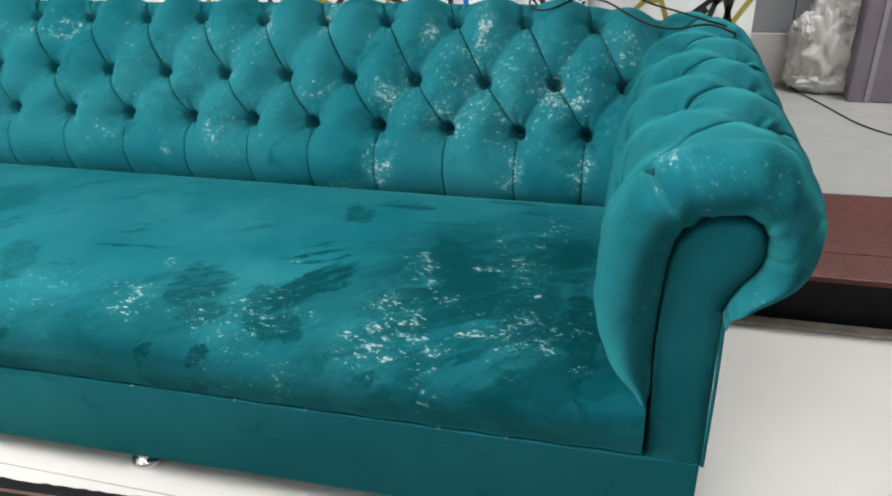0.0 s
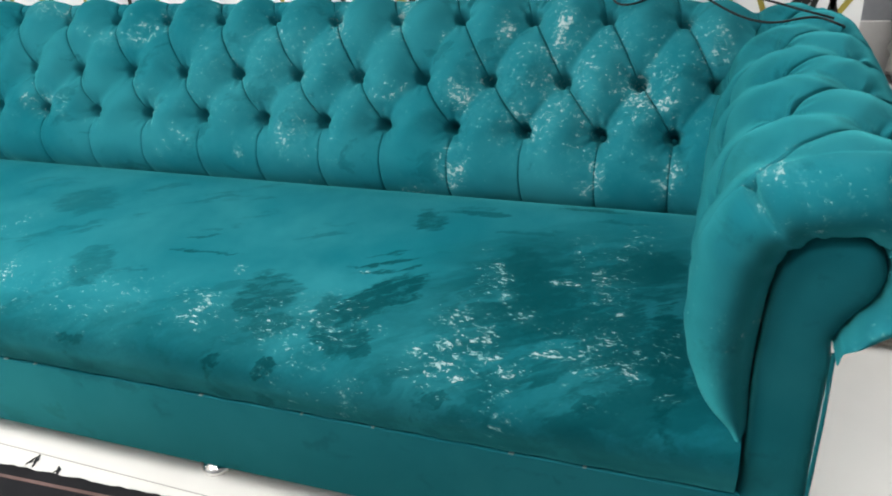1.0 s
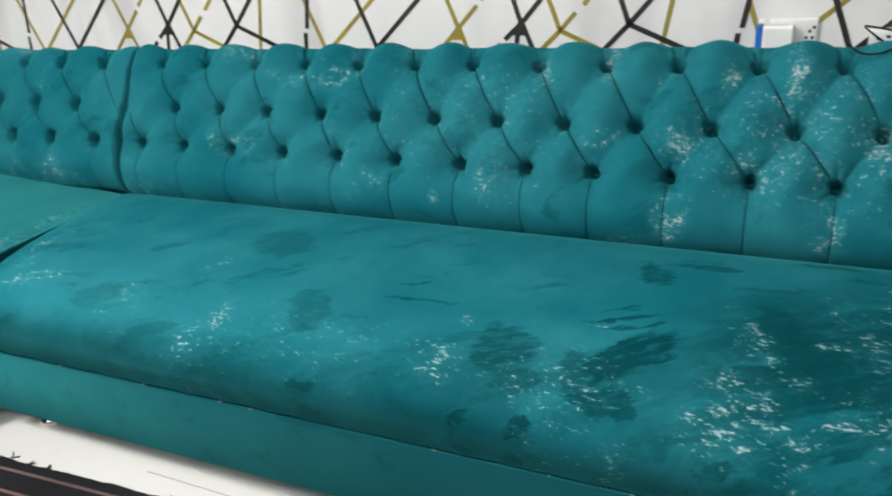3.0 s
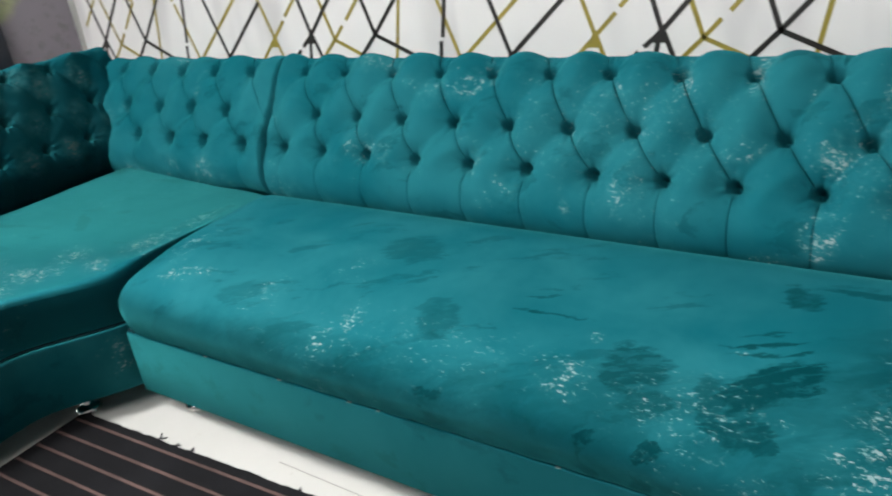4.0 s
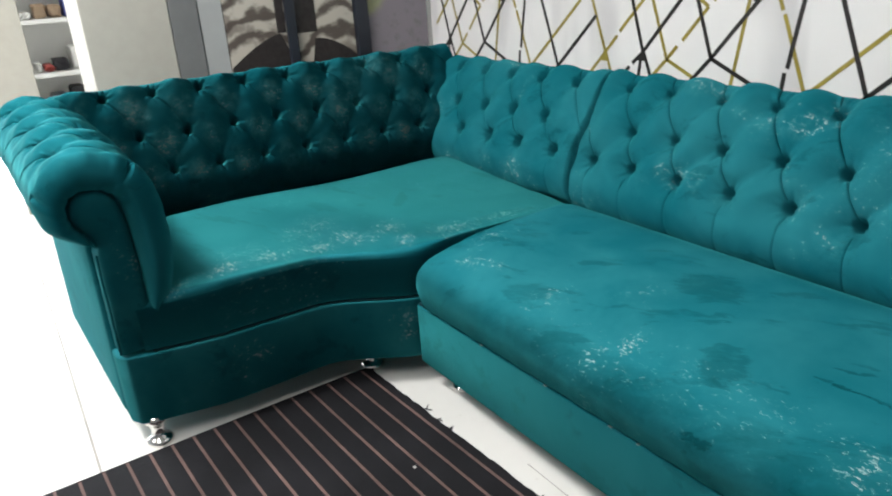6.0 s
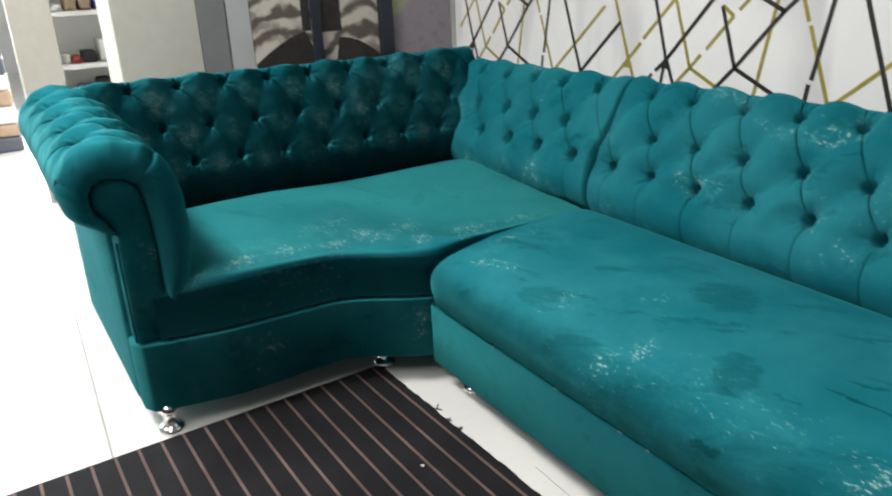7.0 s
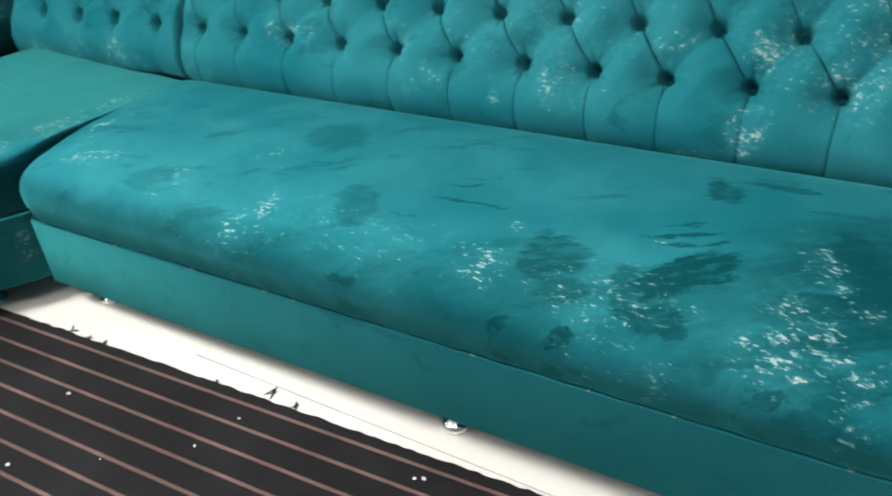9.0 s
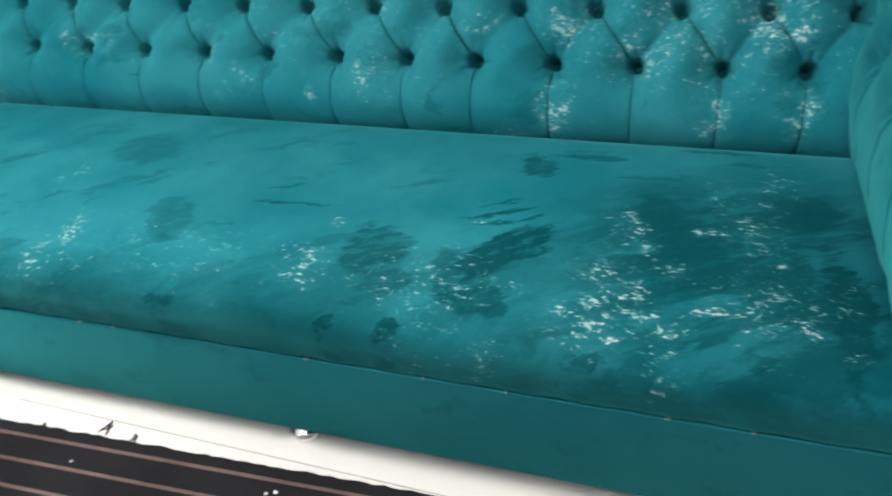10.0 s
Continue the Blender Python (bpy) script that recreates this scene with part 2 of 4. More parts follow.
ARM_PALE = [(0.300, 1.410, 0.030, 0.060, 0, 0.85), (0.320, 1.555, 0.022, 0.035, 0, 0.60), (0.452, 1.560, 0.032, 0.045, 0, 0.75), (0.335, 1.335, 0.045, 0.030, 0, 0.50), (0.420, 1.345, 0.030, 0.020, 0, 0.45),
            (0.330, 1.720, 0.025, 0.040, 0, 0.50), (0.215, 1.420, 0.020, 0.060, 0, 0.45)]
# one velvet in differently shaded copies: each piece bends its normals its own way
VELVET = velvet("teal_velvet", (), ARM_PALE, 0.30, "xy", along="y", nap=0.45, shade_tilt=(0, 0.20, -0.52))
VELVET_ARM = velvet("teal_velvet_end_arm", fleck_floor=0.28, along="y", shade_tilt=(0, 0, -0.62))
VELVET_SEAT = velvet("teal_velvet_long_seat", SEAT_DARK + SEAT_STROKES, SEAT_PALE + SEAT_PALE_FAR, 0.32, nap=0.75, shade_tilt=(0, 0, -0.40), haze=0.16, crush=0.85, broad_shade=SEAT_BROAD_SHADE)
VELVET_BACK = velvet("teal_velvet_long_back", (), BACK_PALE, 0.72, "xz", nap=0.6, shade_tilt=(0, 0, 0.02), haze=0.50, crush=0.92)
VELVET_CORNER = velvet("teal_velvet_corner_seat", [(-1.96, 1.74, 0.035, 0.17, 0, 0.45), (-2.30, 1.56, 0.12, 0.03, -35, 0.35), (-2.38, 1.30, 0.10, 0.04, 20, 0.3)], CORNER_PALE, 0.3, nap=0.45, shade_tilt=(-0.32, 0.10, -0.84), haze=0.5, worn=(0.055, 0.25, 0.30))
# darkest copy, with less pale tone, for shade on the corner seat's front
VELVET_FRONT = velvet("teal_velvet_corner_seat_front", (), CORNER_PALE, 0.4, along="y", nap=0.1, shade_tilt=(-0.28, 0, -0.96), haze=0.2)
# one pale patch on every puff of the side back, three rows of eight
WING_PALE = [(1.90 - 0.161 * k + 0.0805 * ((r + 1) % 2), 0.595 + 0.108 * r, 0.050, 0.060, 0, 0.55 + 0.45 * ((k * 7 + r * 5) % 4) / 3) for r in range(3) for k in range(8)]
VELVET_WING = velvet("teal_velvet_side_back", (), WING_PALE, 0.55, "yz", along="y", shade_tilt=(-0.15, 0, -0.88), haze=1.1, crush=0.9, worn=(0.10, 0.36, 0.38))
VELVET_BASE = velvet("teal_velvet_base", (), (), 0.12, shade_tilt=(0, 0.05, -0.50))
VELVET_BASE_DARK = velvet("teal_velvet_corner_base", (), (), 0.85, along="y", nap=1.0, shade_tilt=(-0.15, 0, -0.62))


def plain(name, colour, rough=0.6, metal=0.0, vary=0.25, scale=6.0, relief=0.0, relief_scale=60.0, spec=0.5):
    n = Nodes(name)
    pos = n.position()
    dark = tuple(c * (1 - vary) for c in colour)
    tone = n.mix(n.ramp(n.noise(pos, scale, 5.0, 0.6), 0.3, 0.7), colour, dark)
    tone = n.mix(n.ramp(n.noise(pos, scale * 9, 3.0, 0.6), 0.45, 0.75, 0.0, 0.4), tone, dark)
    if relief:
        n.bump(n.noise(pos, relief_scale, 3.0), relief, 0.003)
    return n.set(Base_Color=tone, Roughness=n.ramp(n.noise(pos, scale * 4, 3.0), 0.3, 0.7, rough * 0.8, min(1.0, rough * 1.15)), Metallic=metal,
                 Specular_IOR_Level=spec)


def tile_floor_material(name, colour, rough):
    """Glossy white floor with thin dirty joints between square slabs."""
    n = Nodes(name)
    pos = n.position()
    tone = n.mix(n.ramp(n.noise(pos, 1.6, 5.0, 0.6), 0.35, 0.7, 0.0, 0.5), colour, tuple(c * 0.88 for c in colour))
    tone = n.mix(n.ramp(n.noise(pos, 40.0, 4.0, 0.7), 0.62, 0.80, 0.0, 0.35), tone, (0.45, 0.42, 0.38))
    return n.set(Base_Color=tone, Roughness=n.ramp(n.noise(pos, 8.0, 4.0), 0.3, 0.7, rough * 0.7, rough * 1.3), Specular_IOR_Level=0.5)


def wallpaper_material():
    n = Nodes("wallpaper")
    pos = n.position()
    folds = n.noise(n.mapping(pos, rot=(0, 0.5, 0), scale=(5.0, 1.0, 1.3)), 1.0, 2.0, 0.5, 0.4)
    tone = n.mix(n.ramp(folds, 0.50, 0.70, 0.0, 1.0), (0.74, 0.73, 0.72), (0.58, 0.57, 0.57))
    n.bump(n.noise(pos, 220.0, 3.0), 0.08, 0.001)
    return n.set(Base_Color=tone, Roughness=0.55, Specular_IOR_Level=0.3)


def rug_material(name, colour):
    n = Nodes(name)
    pos = n.position()
    tone = n.mix(n.noise(pos, 420.0, 2.0), colour, tuple(c * 0.45 for c in colour))
    tone = n.mix(n.ramp(n.noise(pos, 5.0, 4.0, 0.6), 0.4, 0.7, 0.0, 0.5), tone, tuple(c * 1.6 for c in colour))
    n.bump(n.noise(n.mapping(pos, scale=(500, 160, 500)), 1.0, 2.0), 0.5, 0.002)
    return n.set(Base_Color=tone, Roughness=0.9, Specular_IOR_Level=0.2)


def mural_material():
    """Cream and dark brush waves of an abstract print, bowed like hills."""
    n = Nodes("mural_print")
    pos = n.position()
    bent = n.vmath("ADD", pos, n.vmath("MULTIPLY", n.vmath("SUBTRACT", n.noise(pos, 4.0, 3.0, colour=True), (0.5, 0.5, 0.5)), (0, 0.10, 0.10)))
    hill = n.vmath("LENGTH", n.mapping(bent, (-3.27, 1.46, 0.62), (0, 0, 0), (50.0, 1.0, 1.35), "TEXTURE"))
    other = n.vmath("LENGTH", n.mapping(bent, (-3.27, 1.80, 0.60), (0, 0, 0), (50.0, 1.0, 1.35), "TEXTURE"))
    ring = n.math("SINE", n.math("ADD", n.math("MULTIPLY", n.math("MINIMUM", hill, other), 95.0), n.math("MULTIPLY", n.noise(pos, 7.0, 4.0), 9.0)))
    ring = n.math("ADD", ring, n.math("MULTIPLY", n.math("SUBTRACT", n.noise(n.mapping(bent, scale=(1, 9, 40)), 1.0, 4.0, 0.7), 0.5), 2.6))
    tone = n.mix(n.ramp(ring, -0.9, 0.5), (0.085, 0.070, 0.058), (0.46, 0.43, 0.37))
    tone = n.mix(n.ramp(n.noise(bent, 9.0, 3.0), 0.56, 0.68, 0, 0.6), tone, (0.06, 0.045, 0.038))
    return n.set(Base_Color=tone, Roughness=0.6)


def canvas_material():
    n = Nodes("lilac_green_print")
    pos = n.position()
    sep = n.add("ShaderNodeSeparateXYZ")
    n.join(pos, sep.inputs[0])
    slope = n.math("ADD", n.math("MULTIPLY", sep.outputs[1], -0.75), sep.outputs[2])
    slope = n.math("ADD", slope, n.math("MULTIPLY", n.noise(pos, 9.0, 4.0), 0.1))
    tone = n.mix(n.ramp(slope, -0.46, -0.40), (0.23, 0.205, 0.235), (0.32, 0.335, 0.19))
    tone = n.mix(n.ramp(n.noise(pos, 24.0, 5.0, 0.7), 0.5, 0.7, 0, 0.5), tone, (0.13, 0.13, 0.13))
    return n.set(Base_Color=tone, Roughness=0.7)


FLOOR = tile_floor_material("white_floor_tile", (0.66, 0.65, 0.62), 0.16)
FLOOR_GREY = plain("grey_floor_tile", (0.31, 0.315, 0.305), 0.35, vary=0.06, scale=3)
JOINT = plain("floor_joint", (0.30, 0.28, 0.26), 0.8)
WALLPAPER = wallpaper_material()
BLACK_LINE = plain("black_print", (0.022, 0.019, 0.017), 0.45, scale=20)
GOLD_LINE = plain("gold_print", (0.33, 0.265, 0.045), 0.40, scale=20)
RUG = rug_material("charcoal_rug", (0.0095, 0.0095, 0.0115))
STRIPE = rug_material("rust_rug_stripe", (0.13, 0.084, 0.075))
CHROME = plain("chrome", (0.80, 0.79, 0.77), 0.12, 1.0, 0.08)
BEIGE = plain("beige_plaster", (0.37, 0.36, 0.315), 0.7, vary=0.06, relief=0.15)
WHITE = plain("white_plaster", (0.78, 0.78, 0.76), 0.75, vary=0.05, relief=0.1)
CEILING = plain("greyed_unseen_ceiling", (0.46, 0.46, 0.45), 0.8, vary=0.05)
GREY_WALL = plain("grey_plaster", (0.27, 0.28, 0.30), 0.75, vary=0.12)
CONCRETE = plain("light_skirting", (0.50, 0.49, 0.48), 0.6, vary=0.12)
BROWN = plain("red_brown_granite", (0.105, 0.031, 0.023), 0.5, vary=0.4, scale=14, spec=0.3)
BLACK_STONE = plain("black_granite", (0.007, 0.008, 0.008), 0.6, spec=0.15)
TRIM_DIRTY = plain("worn_cream_trim", (0.42, 0.38, 0.32), 0.8, vary=0.5, scale=10, relief=0.4)
PLASTIC_WHITE = plain("white_plastic", (0.80, 0.80, 0.78), 0.35, vary=0.04)
PLASTIC_BLUE = plain("blue_plastic", (0.02, 0.16, 0.62), 0.35, vary=0.1)
PLASTIC_BLACK = plain("black_rubber", (0.010, 0.012, 0.013), 0.8, spec=0.2)
HOLE = plain("dark_hole", (0.02, 0.02, 0.02), 0.8)
SACK = plain("white_woven_plastic", (0.64, 0.63, 0.60), 0.55, vary=0.15, scale=9, relief=0.5, relief_scale=35)
CARTON = plain("mauve_grey_board", (0.20, 0.175, 0.21), 0.6, vary=0.15)
BOARD_GREY = plain("grey_laminate", (0.16, 0.165, 0.165), 0.45, vary=0.15)
BOARD_LIGHT = plain("pale_grey_laminate", (0.36, 0.375, 0.37), 0.45, vary=0.08)
DARK_FRAME = plain("dark_navy_lacquer", (0.014, 0.018, 0.028), 0.4)
MURAL, CANVAS = mural_material(), canvas_material()
MOUND = plain("dark_print", (0.024, 0.019, 0.018), 0.6, vary=0.4, scale=12)
LINT_WHITE = plain("white_lint", (0.75, 0.75, 0.72), 0.8)
# near-black teal that paints shade into the seat seams
SEAM_SHADE = plain("dark_teal_seam_shade", (0.002, 0.020, 0.025), 0.9, spec=0.1)
TACK = plain("frayed_pale_thread", (0.13, 0.23, 0.23), 0.9)
THREAD = plain("black_thread", (0.03, 0.03, 0.035), 0.9)
CLOTH_RED, CLOTH_BLUE, CLOTH_TAN = plain("red_goods", (0.35, 0.06, 0.05)), plain("blue_goods", (0.03, 0.05, 0.28)), plain("tan_goods", (0.42, 0.30, 0.20))
CLOTH_GREY = plain("slate_goods", (0.10, 0.11, 0.14))
PANEL_LIGHT = Nodes("lamp_panel").set(Base_Color=(0.9, 0.9, 0.9), Emission_Color=(1.0, 0.985, 0.96), Emission_Strength=6.0)

# ---- making objects ----


def thing(name, place, label, category, group="", kind=""):
    ob = new(name)
    ob.location = place
    ob.empty_display_size = 0.05
    return tagged(ob, label, category, group, kind)


def root_place(ob):
    at = Vector(ob.location)
    while ob.parent:
        ob = ob.parent
        at += ob.location
    return at


def link_mesh(name, me, material, parent, label=""):
    me.materials.append(material)
    ob = new(name, me)
    if parent:
        ob.parent = parent
    return tagged(ob, label)


def raw(name, verts, faces, material, parent=None, label="", smooth=True, bevel=0.0):
    """One mesh object from world-space vertices and faces, its normals turned outwards."""
    at = root_place(parent) if parent else Vector((0, 0, 0))
    me = bpy.data.meshes.new(name)
    me.from_pydata([tuple(Vector(v) - at) for v in verts], [], faces)
    bm = bmesh.new()
    bm.from_mesh(me)
    bmesh.ops.recalc_face_normals(bm, faces=bm.faces)
    if bevel:
        sharp = [e for e in bm.edges if len(e.link_faces) == 2 and e.calc_face_angle(0) > 0.6]
        bmesh.ops.bevel(bm, geom=sharp, offset=bevel, segments=3, profile=0.5, affect="EDGES")
    for f in bm.faces:
        f.smooth = smooth
    bm.to_mesh(me)
    bm.free()
    return link_mesh(name, me, material, parent, label)


def part(name, bm, material, parent, label="", smooth=False):
    """Links a bmesh, built in world space, as one mesh object under a thing or part."""
    at = root_place(parent) if parent else Vector((0, 0, 0))
    bmesh.ops.translate(bm, verts=bm.verts, vec=-at)
    bmesh.ops.recalc_face_normals(bm, faces=bm.faces)
    for f in bm.faces:
        f.smooth = smooth
    me = bpy.data.meshes.new(name)
    bm.to_mesh(me)
    bm.free()
    return link_mesh(name, me, material, parent, label)


def box(lo, hi, bevel=0.0, segments=2):
    bm = bmesh.new()
    bmesh.ops.create_cube(bm, size=1)
    for v in bm.verts:
        v.co = [lo[i] + (v.co[i] + 0.5) * (hi[i] - lo[i]) for i in range(3)]
    if bevel:
        bmesh.ops.bevel(bm, geom=bm.edges[:], offset=bevel, segments=segments, profile=0.5, affect="EDGES")
    return bm


def prism(outline, z0, z1):
    """Vertices and faces of an upright prism on a plan outline."""
    k = len(outline)
    verts = [(x, y, z0) for x, y in outline] + [(x, y, z1) for x, y in outline]
    faces = [list(range(k)), list(range(k, 2 * k))] + [[i, (i + 1) % k, k + (i + 1) % k, k + i] for i in range(k)]
    return verts, faces


def lathe(profile, turns=28):
    verts = [(r * math.cos(2 * math.pi * i / turns), r * math.sin(2 * math.pi * i / turns), z) for r, z in profile for i in range(turns)]
    faces = [[j * turns + i, j * turns + (i + 1) % turns, (j + 1) * turns + (i + 1) % turns, (j + 1) * turns + i]
             for j in range(len(profile) - 1) for i in range(turns)]
    faces += [list(range(turns)), list(range((len(profile) - 1) * turns, len(profile) * turns))]
    return verts, faces


def spline(points, count):
    """Catmull-Rom through the points, evenly stepped in its parameter."""
    p = np.array(points, float)
    p = np.vstack([2 * p[0] - p[1], p, 2 * p[-1] - p[-2]])
    out = []
    for t in np.linspace(0, len(points) - 1 - 1e-9, count):
        i, f = int(t), t - int(t)
        a, b, c, d = p[i:i + 4]
        out.append(0.5 * (2 * b + (c - a) * f + (2 * a - 5 * b + 4 * c - d) * f * f + (3 * b - a - 3 * c + d) * f ** 3))
    return np.array(out)


def step(x):
    x = np.clip(x, 0, 1)
    return x * x * (3 - 2 * x)


def cable(name, points, radius, material, label, category, parent=None):
    curve = bpy.data.curves.new(name, "CURVE")
    curve.dimensions, curve.bevel_depth, curve.bevel_resolution = "3D", radius, 3
    sp = curve.splines.new("NURBS")
    sp.points.add(len(points) - 1)
    for q, co in zip(sp.points, points):
        q.co = (*co, 1)
    sp.use_endpoint_u, sp.order_u = True, 4
    curve.materials.append(material)
    return tagged(new(name, curve), label, category)


# ---- the room ----
WALL_Y, WALL_END, WEST = 2.318, 0.482, -3.28
STEP_Z = 0.15

floor = tagged(part("floor", box((-14, -5.2, -0.1), (4.2, 2.30, 0.0)), FLOOR, None), "glossy white tiled shop floor with thin dirty joints", "floor", kind="structure")
for x0, y0, x1, y1 in ((-9.0, 0.4575, -2.02, 0.4650), (-1.40, 1.382, 0.20, 1.3835)):
    part("joint", box((x0, y0, -0.002), (x1, y1, 0.0012)), JOINT, floor)

wall_north = tagged(part("wall_north", box((WEST - 0.12, WALL_Y, 0.0), (WALL_END, WALL_Y + 0.13, 2.9)), WALLPAPER, None),
                    "white papered wall with black and gold geometric lines", "wall", kind="structure")


def strip(parent, a, b, width, material, lift):
    """One printed line of the wallpaper between two points of the wall (x, z)."""
    a, b = Vector((a[0], a[1])), Vector((b[0], b[1]))
    side = Vector((-(b - a).y, (b - a).x)).normalized() * width / 2
    ring = [a - side, a + side, b + side, b - side]
    y0, y1 = WALL_Y - lift, WALL_Y + 0.001
    verts = [(p.x, y, p.y) for y in (y0, y1) for p in ring]
    faces = [[0, 1, 2, 3], [4, 5, 6, 7]] + [[i, (i + 1) % 4, 4 + (i + 1) % 4, 4 + i] for i in range(4)]
    raw("wallpaper_line", verts, faces, material, parent, smooth=False)


# one repeat of the print, in metres along the wall and up
PRINT_BLACK = [
    (-2.015, 1.142, -1.936, 0.886), (-1.691, 1.152, -1.936, 0.886), (-1.936, 0.886, -1.982, 0.847), (-1.996, 0.835, -2.062, 0.775), (-1.941, 0.882, -1.96, 0.784),
    (-1.931, 0.883, -1.891, 0.784), (-1.723, 1.059, -1.662, 0.881), (-1.662, 0.881, -1.511, 1.047), (-1.511, 1.047, -1.397, 1.147), (-1.511, 1.047, -1.652, 1.113),
    (-1.662, 0.881, -1.759, 0.784), (-1.662, 0.881, -1.446, 0.784), (-1.354, 1.147, -1.406, 0.869), (-1.413, 0.857, -1.422, 0.784), (-1.304, 1.147, -1.172, 0.794),
    (-1.2, 0.794, -0.969, 1.0),
]
PRINT_GOLD = [
    (-1.93, 1.142, -1.834, 0.868), (-1.906, 1.082, -2.044, 0.948), (-2.055, 0.934, -2.112, 0.877), (-2.194, 1.098, -2.112, 0.877), (-2.112, 0.877, -2.199, 0.792),
    (-2.109, 0.877, -2.075, 0.784), (-1.834, 0.868, -1.793, 0.911), (-1.773, 0.929, -1.679, 1.03), (-1.679, 1.03, -1.722, 1.059), (-1.661, 1.048, -1.554, 1.147),
    (-1.834, 0.868, -1.916, 0.79), (-1.834, 0.868, -1.661, 0.789), (-1.521, 1.147, -1.591, 0.784), (-1.481, 1.147, -1.433, 1.022), (-1.427, 1.012, -1.341, 0.784),
    (-1.363, 0.786, -1.05, 1.051),
]
REPEAT = 1.188
for k in (-1, 0, 1, 2):
    dx, dz = k * REPEAT, -0.014 * k if k > 0 else 0.0
    for lines, material, width, lift in ((PRINT_BLACK, BLACK_LINE, 0.0125, 0.0016), (PRINT_GOLD, GOLD_LINE, 0.0115, 0.0011)):
        for x0, z0, x1, z1 in lines:
            if min(x0, x1) + dx > WEST + 0.005 and max(x0, x1) + dx < WALL_END - 0.005:
                strip(wall_north, (x0 + dx, z0 + dz), (x1 + dx, z1 + dz), width, material, lift)
    for cx, cz, material, lift in ((-1.936, 0.871, BLACK_LINE, 0.0019), (-2.112, 0.861, GOLD_LINE, 0.0014)):
        x, z = cx + dx, cz + dz
        if WEST + 0.05 < x < WALL_END - 0.03:
            raw("wallpaper_line", [(x - 0.022, WALL_Y - lift, z - 0.014), (x + 0.016, WALL_Y - lift, z - 0.014), (x + 0.004, WALL_Y - lift, z + 0.03),
                                   (x - 0.004, WALL_Y - lift, z + 0.03)], [[0, 1, 2, 3]], material, wall_north, smooth=False)
for x0, z0, x1, z1, material in ((0.375, 0.75, 0.415, 0.89, BLACK_LINE), (0.444, 0.73, 0.400, 0.89, BLACK_LINE), (0.327, 0.78, 0.390, 0.83, BLACK_LINE),
                                 (0.433, 0.77, 0.474, 0.835, GOLD_LINE)):
    strip(wall_north, (x0, z0), (x1, z1), 0.012, material, 0.0016 if material == BLACK_LINE else 0.0011)

# west wall, behind the boards and pictures; further back the shop goes on
tagged(part("wall_west", box((WEST - 0.12, 1.10, 0), (WEST, WALL_Y - 0.001, 2.9)), WHITE, None), "plain white side wall", "wall", kind="structure")
tagged(part("pillar", box((-3.66, 0.810, 0), (-3.255, 1.124, 2.9), 0.004), BEIGE, None), "beige plastered square pillar", "pillar", kind="structure")
tagged(part("pillar", box((-5.55, 0.495, 0), (-5.0, 0.712, 2.9), 0.004), BEIGE, None), "slim beige plastered pillar in the shop", "pillar", kind="structure")
tagged(part("wall_far_north", box((-14, 2.4, 0), (WEST - 0.12, 2.55, 2.9)), WHITE, None), "plain white shop wall", "wall", kind="structure")
tagged(part("wall_far_west_low", box((-14.2, -5.2, 0), (-14, 2.55, 2.9)), WHITE, None), "plain white end wall", "wall", kind="structure")
# unseen walls and ceiling, greyed to cut bounced light on the sofa
tagged(part("wall_south", box((-14.2, -5.4, 0), (4.4, -5.2, 2.9)), GREY_WALL, None), "unseen plain grey wall, dulled to cut bounced light", "wall", kind="structure")
tagged(part("wall_east", box((4.2, -5.2, 0), (4.4, 6.0, 2.9)), GREY_WALL, None), "unseen plain grey wall, dulled to cut bounced light", "wall", kind="structure")
tagged(part("ceiling", box((-14.2, -5.4, 2.9), (4.4, 6.2, 3.0)), CEILING, None), "unseen plain ceiling, greyed to cut bounced light", "ceiling", kind="structure")

# raised floor beyond the papered wall
tagged(part("floor_raised", box((WALL_END - 3.0, 2.86, -0.1), (4.2, 6.0, STEP_Z)), FLOOR_GREY, None), "pale grey tiled floor one step up", "floor", kind="structure")
tagged(part("step_tread", box((WALL_END - 0.2, 2.318 + 0.13, -0.1), (4.2, 2.857, STEP_Z - 0.003)), BROWN, None), "red-brown granite step edge", "step", kind="structure")
tagged(part("step_tread", box((WALL_END + 0.003, 2.303, STEP_Z - 0.02), (4.2, 2.447, STEP_Z - 0.003), 0.003), BROWN, None), "red-brown granite step nosing", "step", kind="structure")
tagged(part("step_riser", box((WALL_END + 0.003, 2.312, -0.1), (4.2, 2.447, STEP_Z - 0.022)), BLACK_STONE, None), "black granite step riser", "step", kind="structure")
tagged(part("trim", box((WALL_END - 0.1, 2.262, 0.0), (4.2, 2.300, 0.012), 0.003), TRIM_DIRTY, None), "worn dirty cream trim along the step", "trim", kind="structure")
tagged(part("wall_back_room", box((WALL_END - 3.0, 4.18, STEP_Z), (4.2, 4.30, 2.9)), GREY_WALL, None), "dull grey wall of the back room", "wall", kind="structure")
tagged(part("baseboard", box((WALL_END - 3.0, 4.166, STEP_Z), (4.2, 4.178, STEP_Z + 0.23), 0.003), CONCRETE, None), "light grey tiled skirting", "skirting", kind="structure")

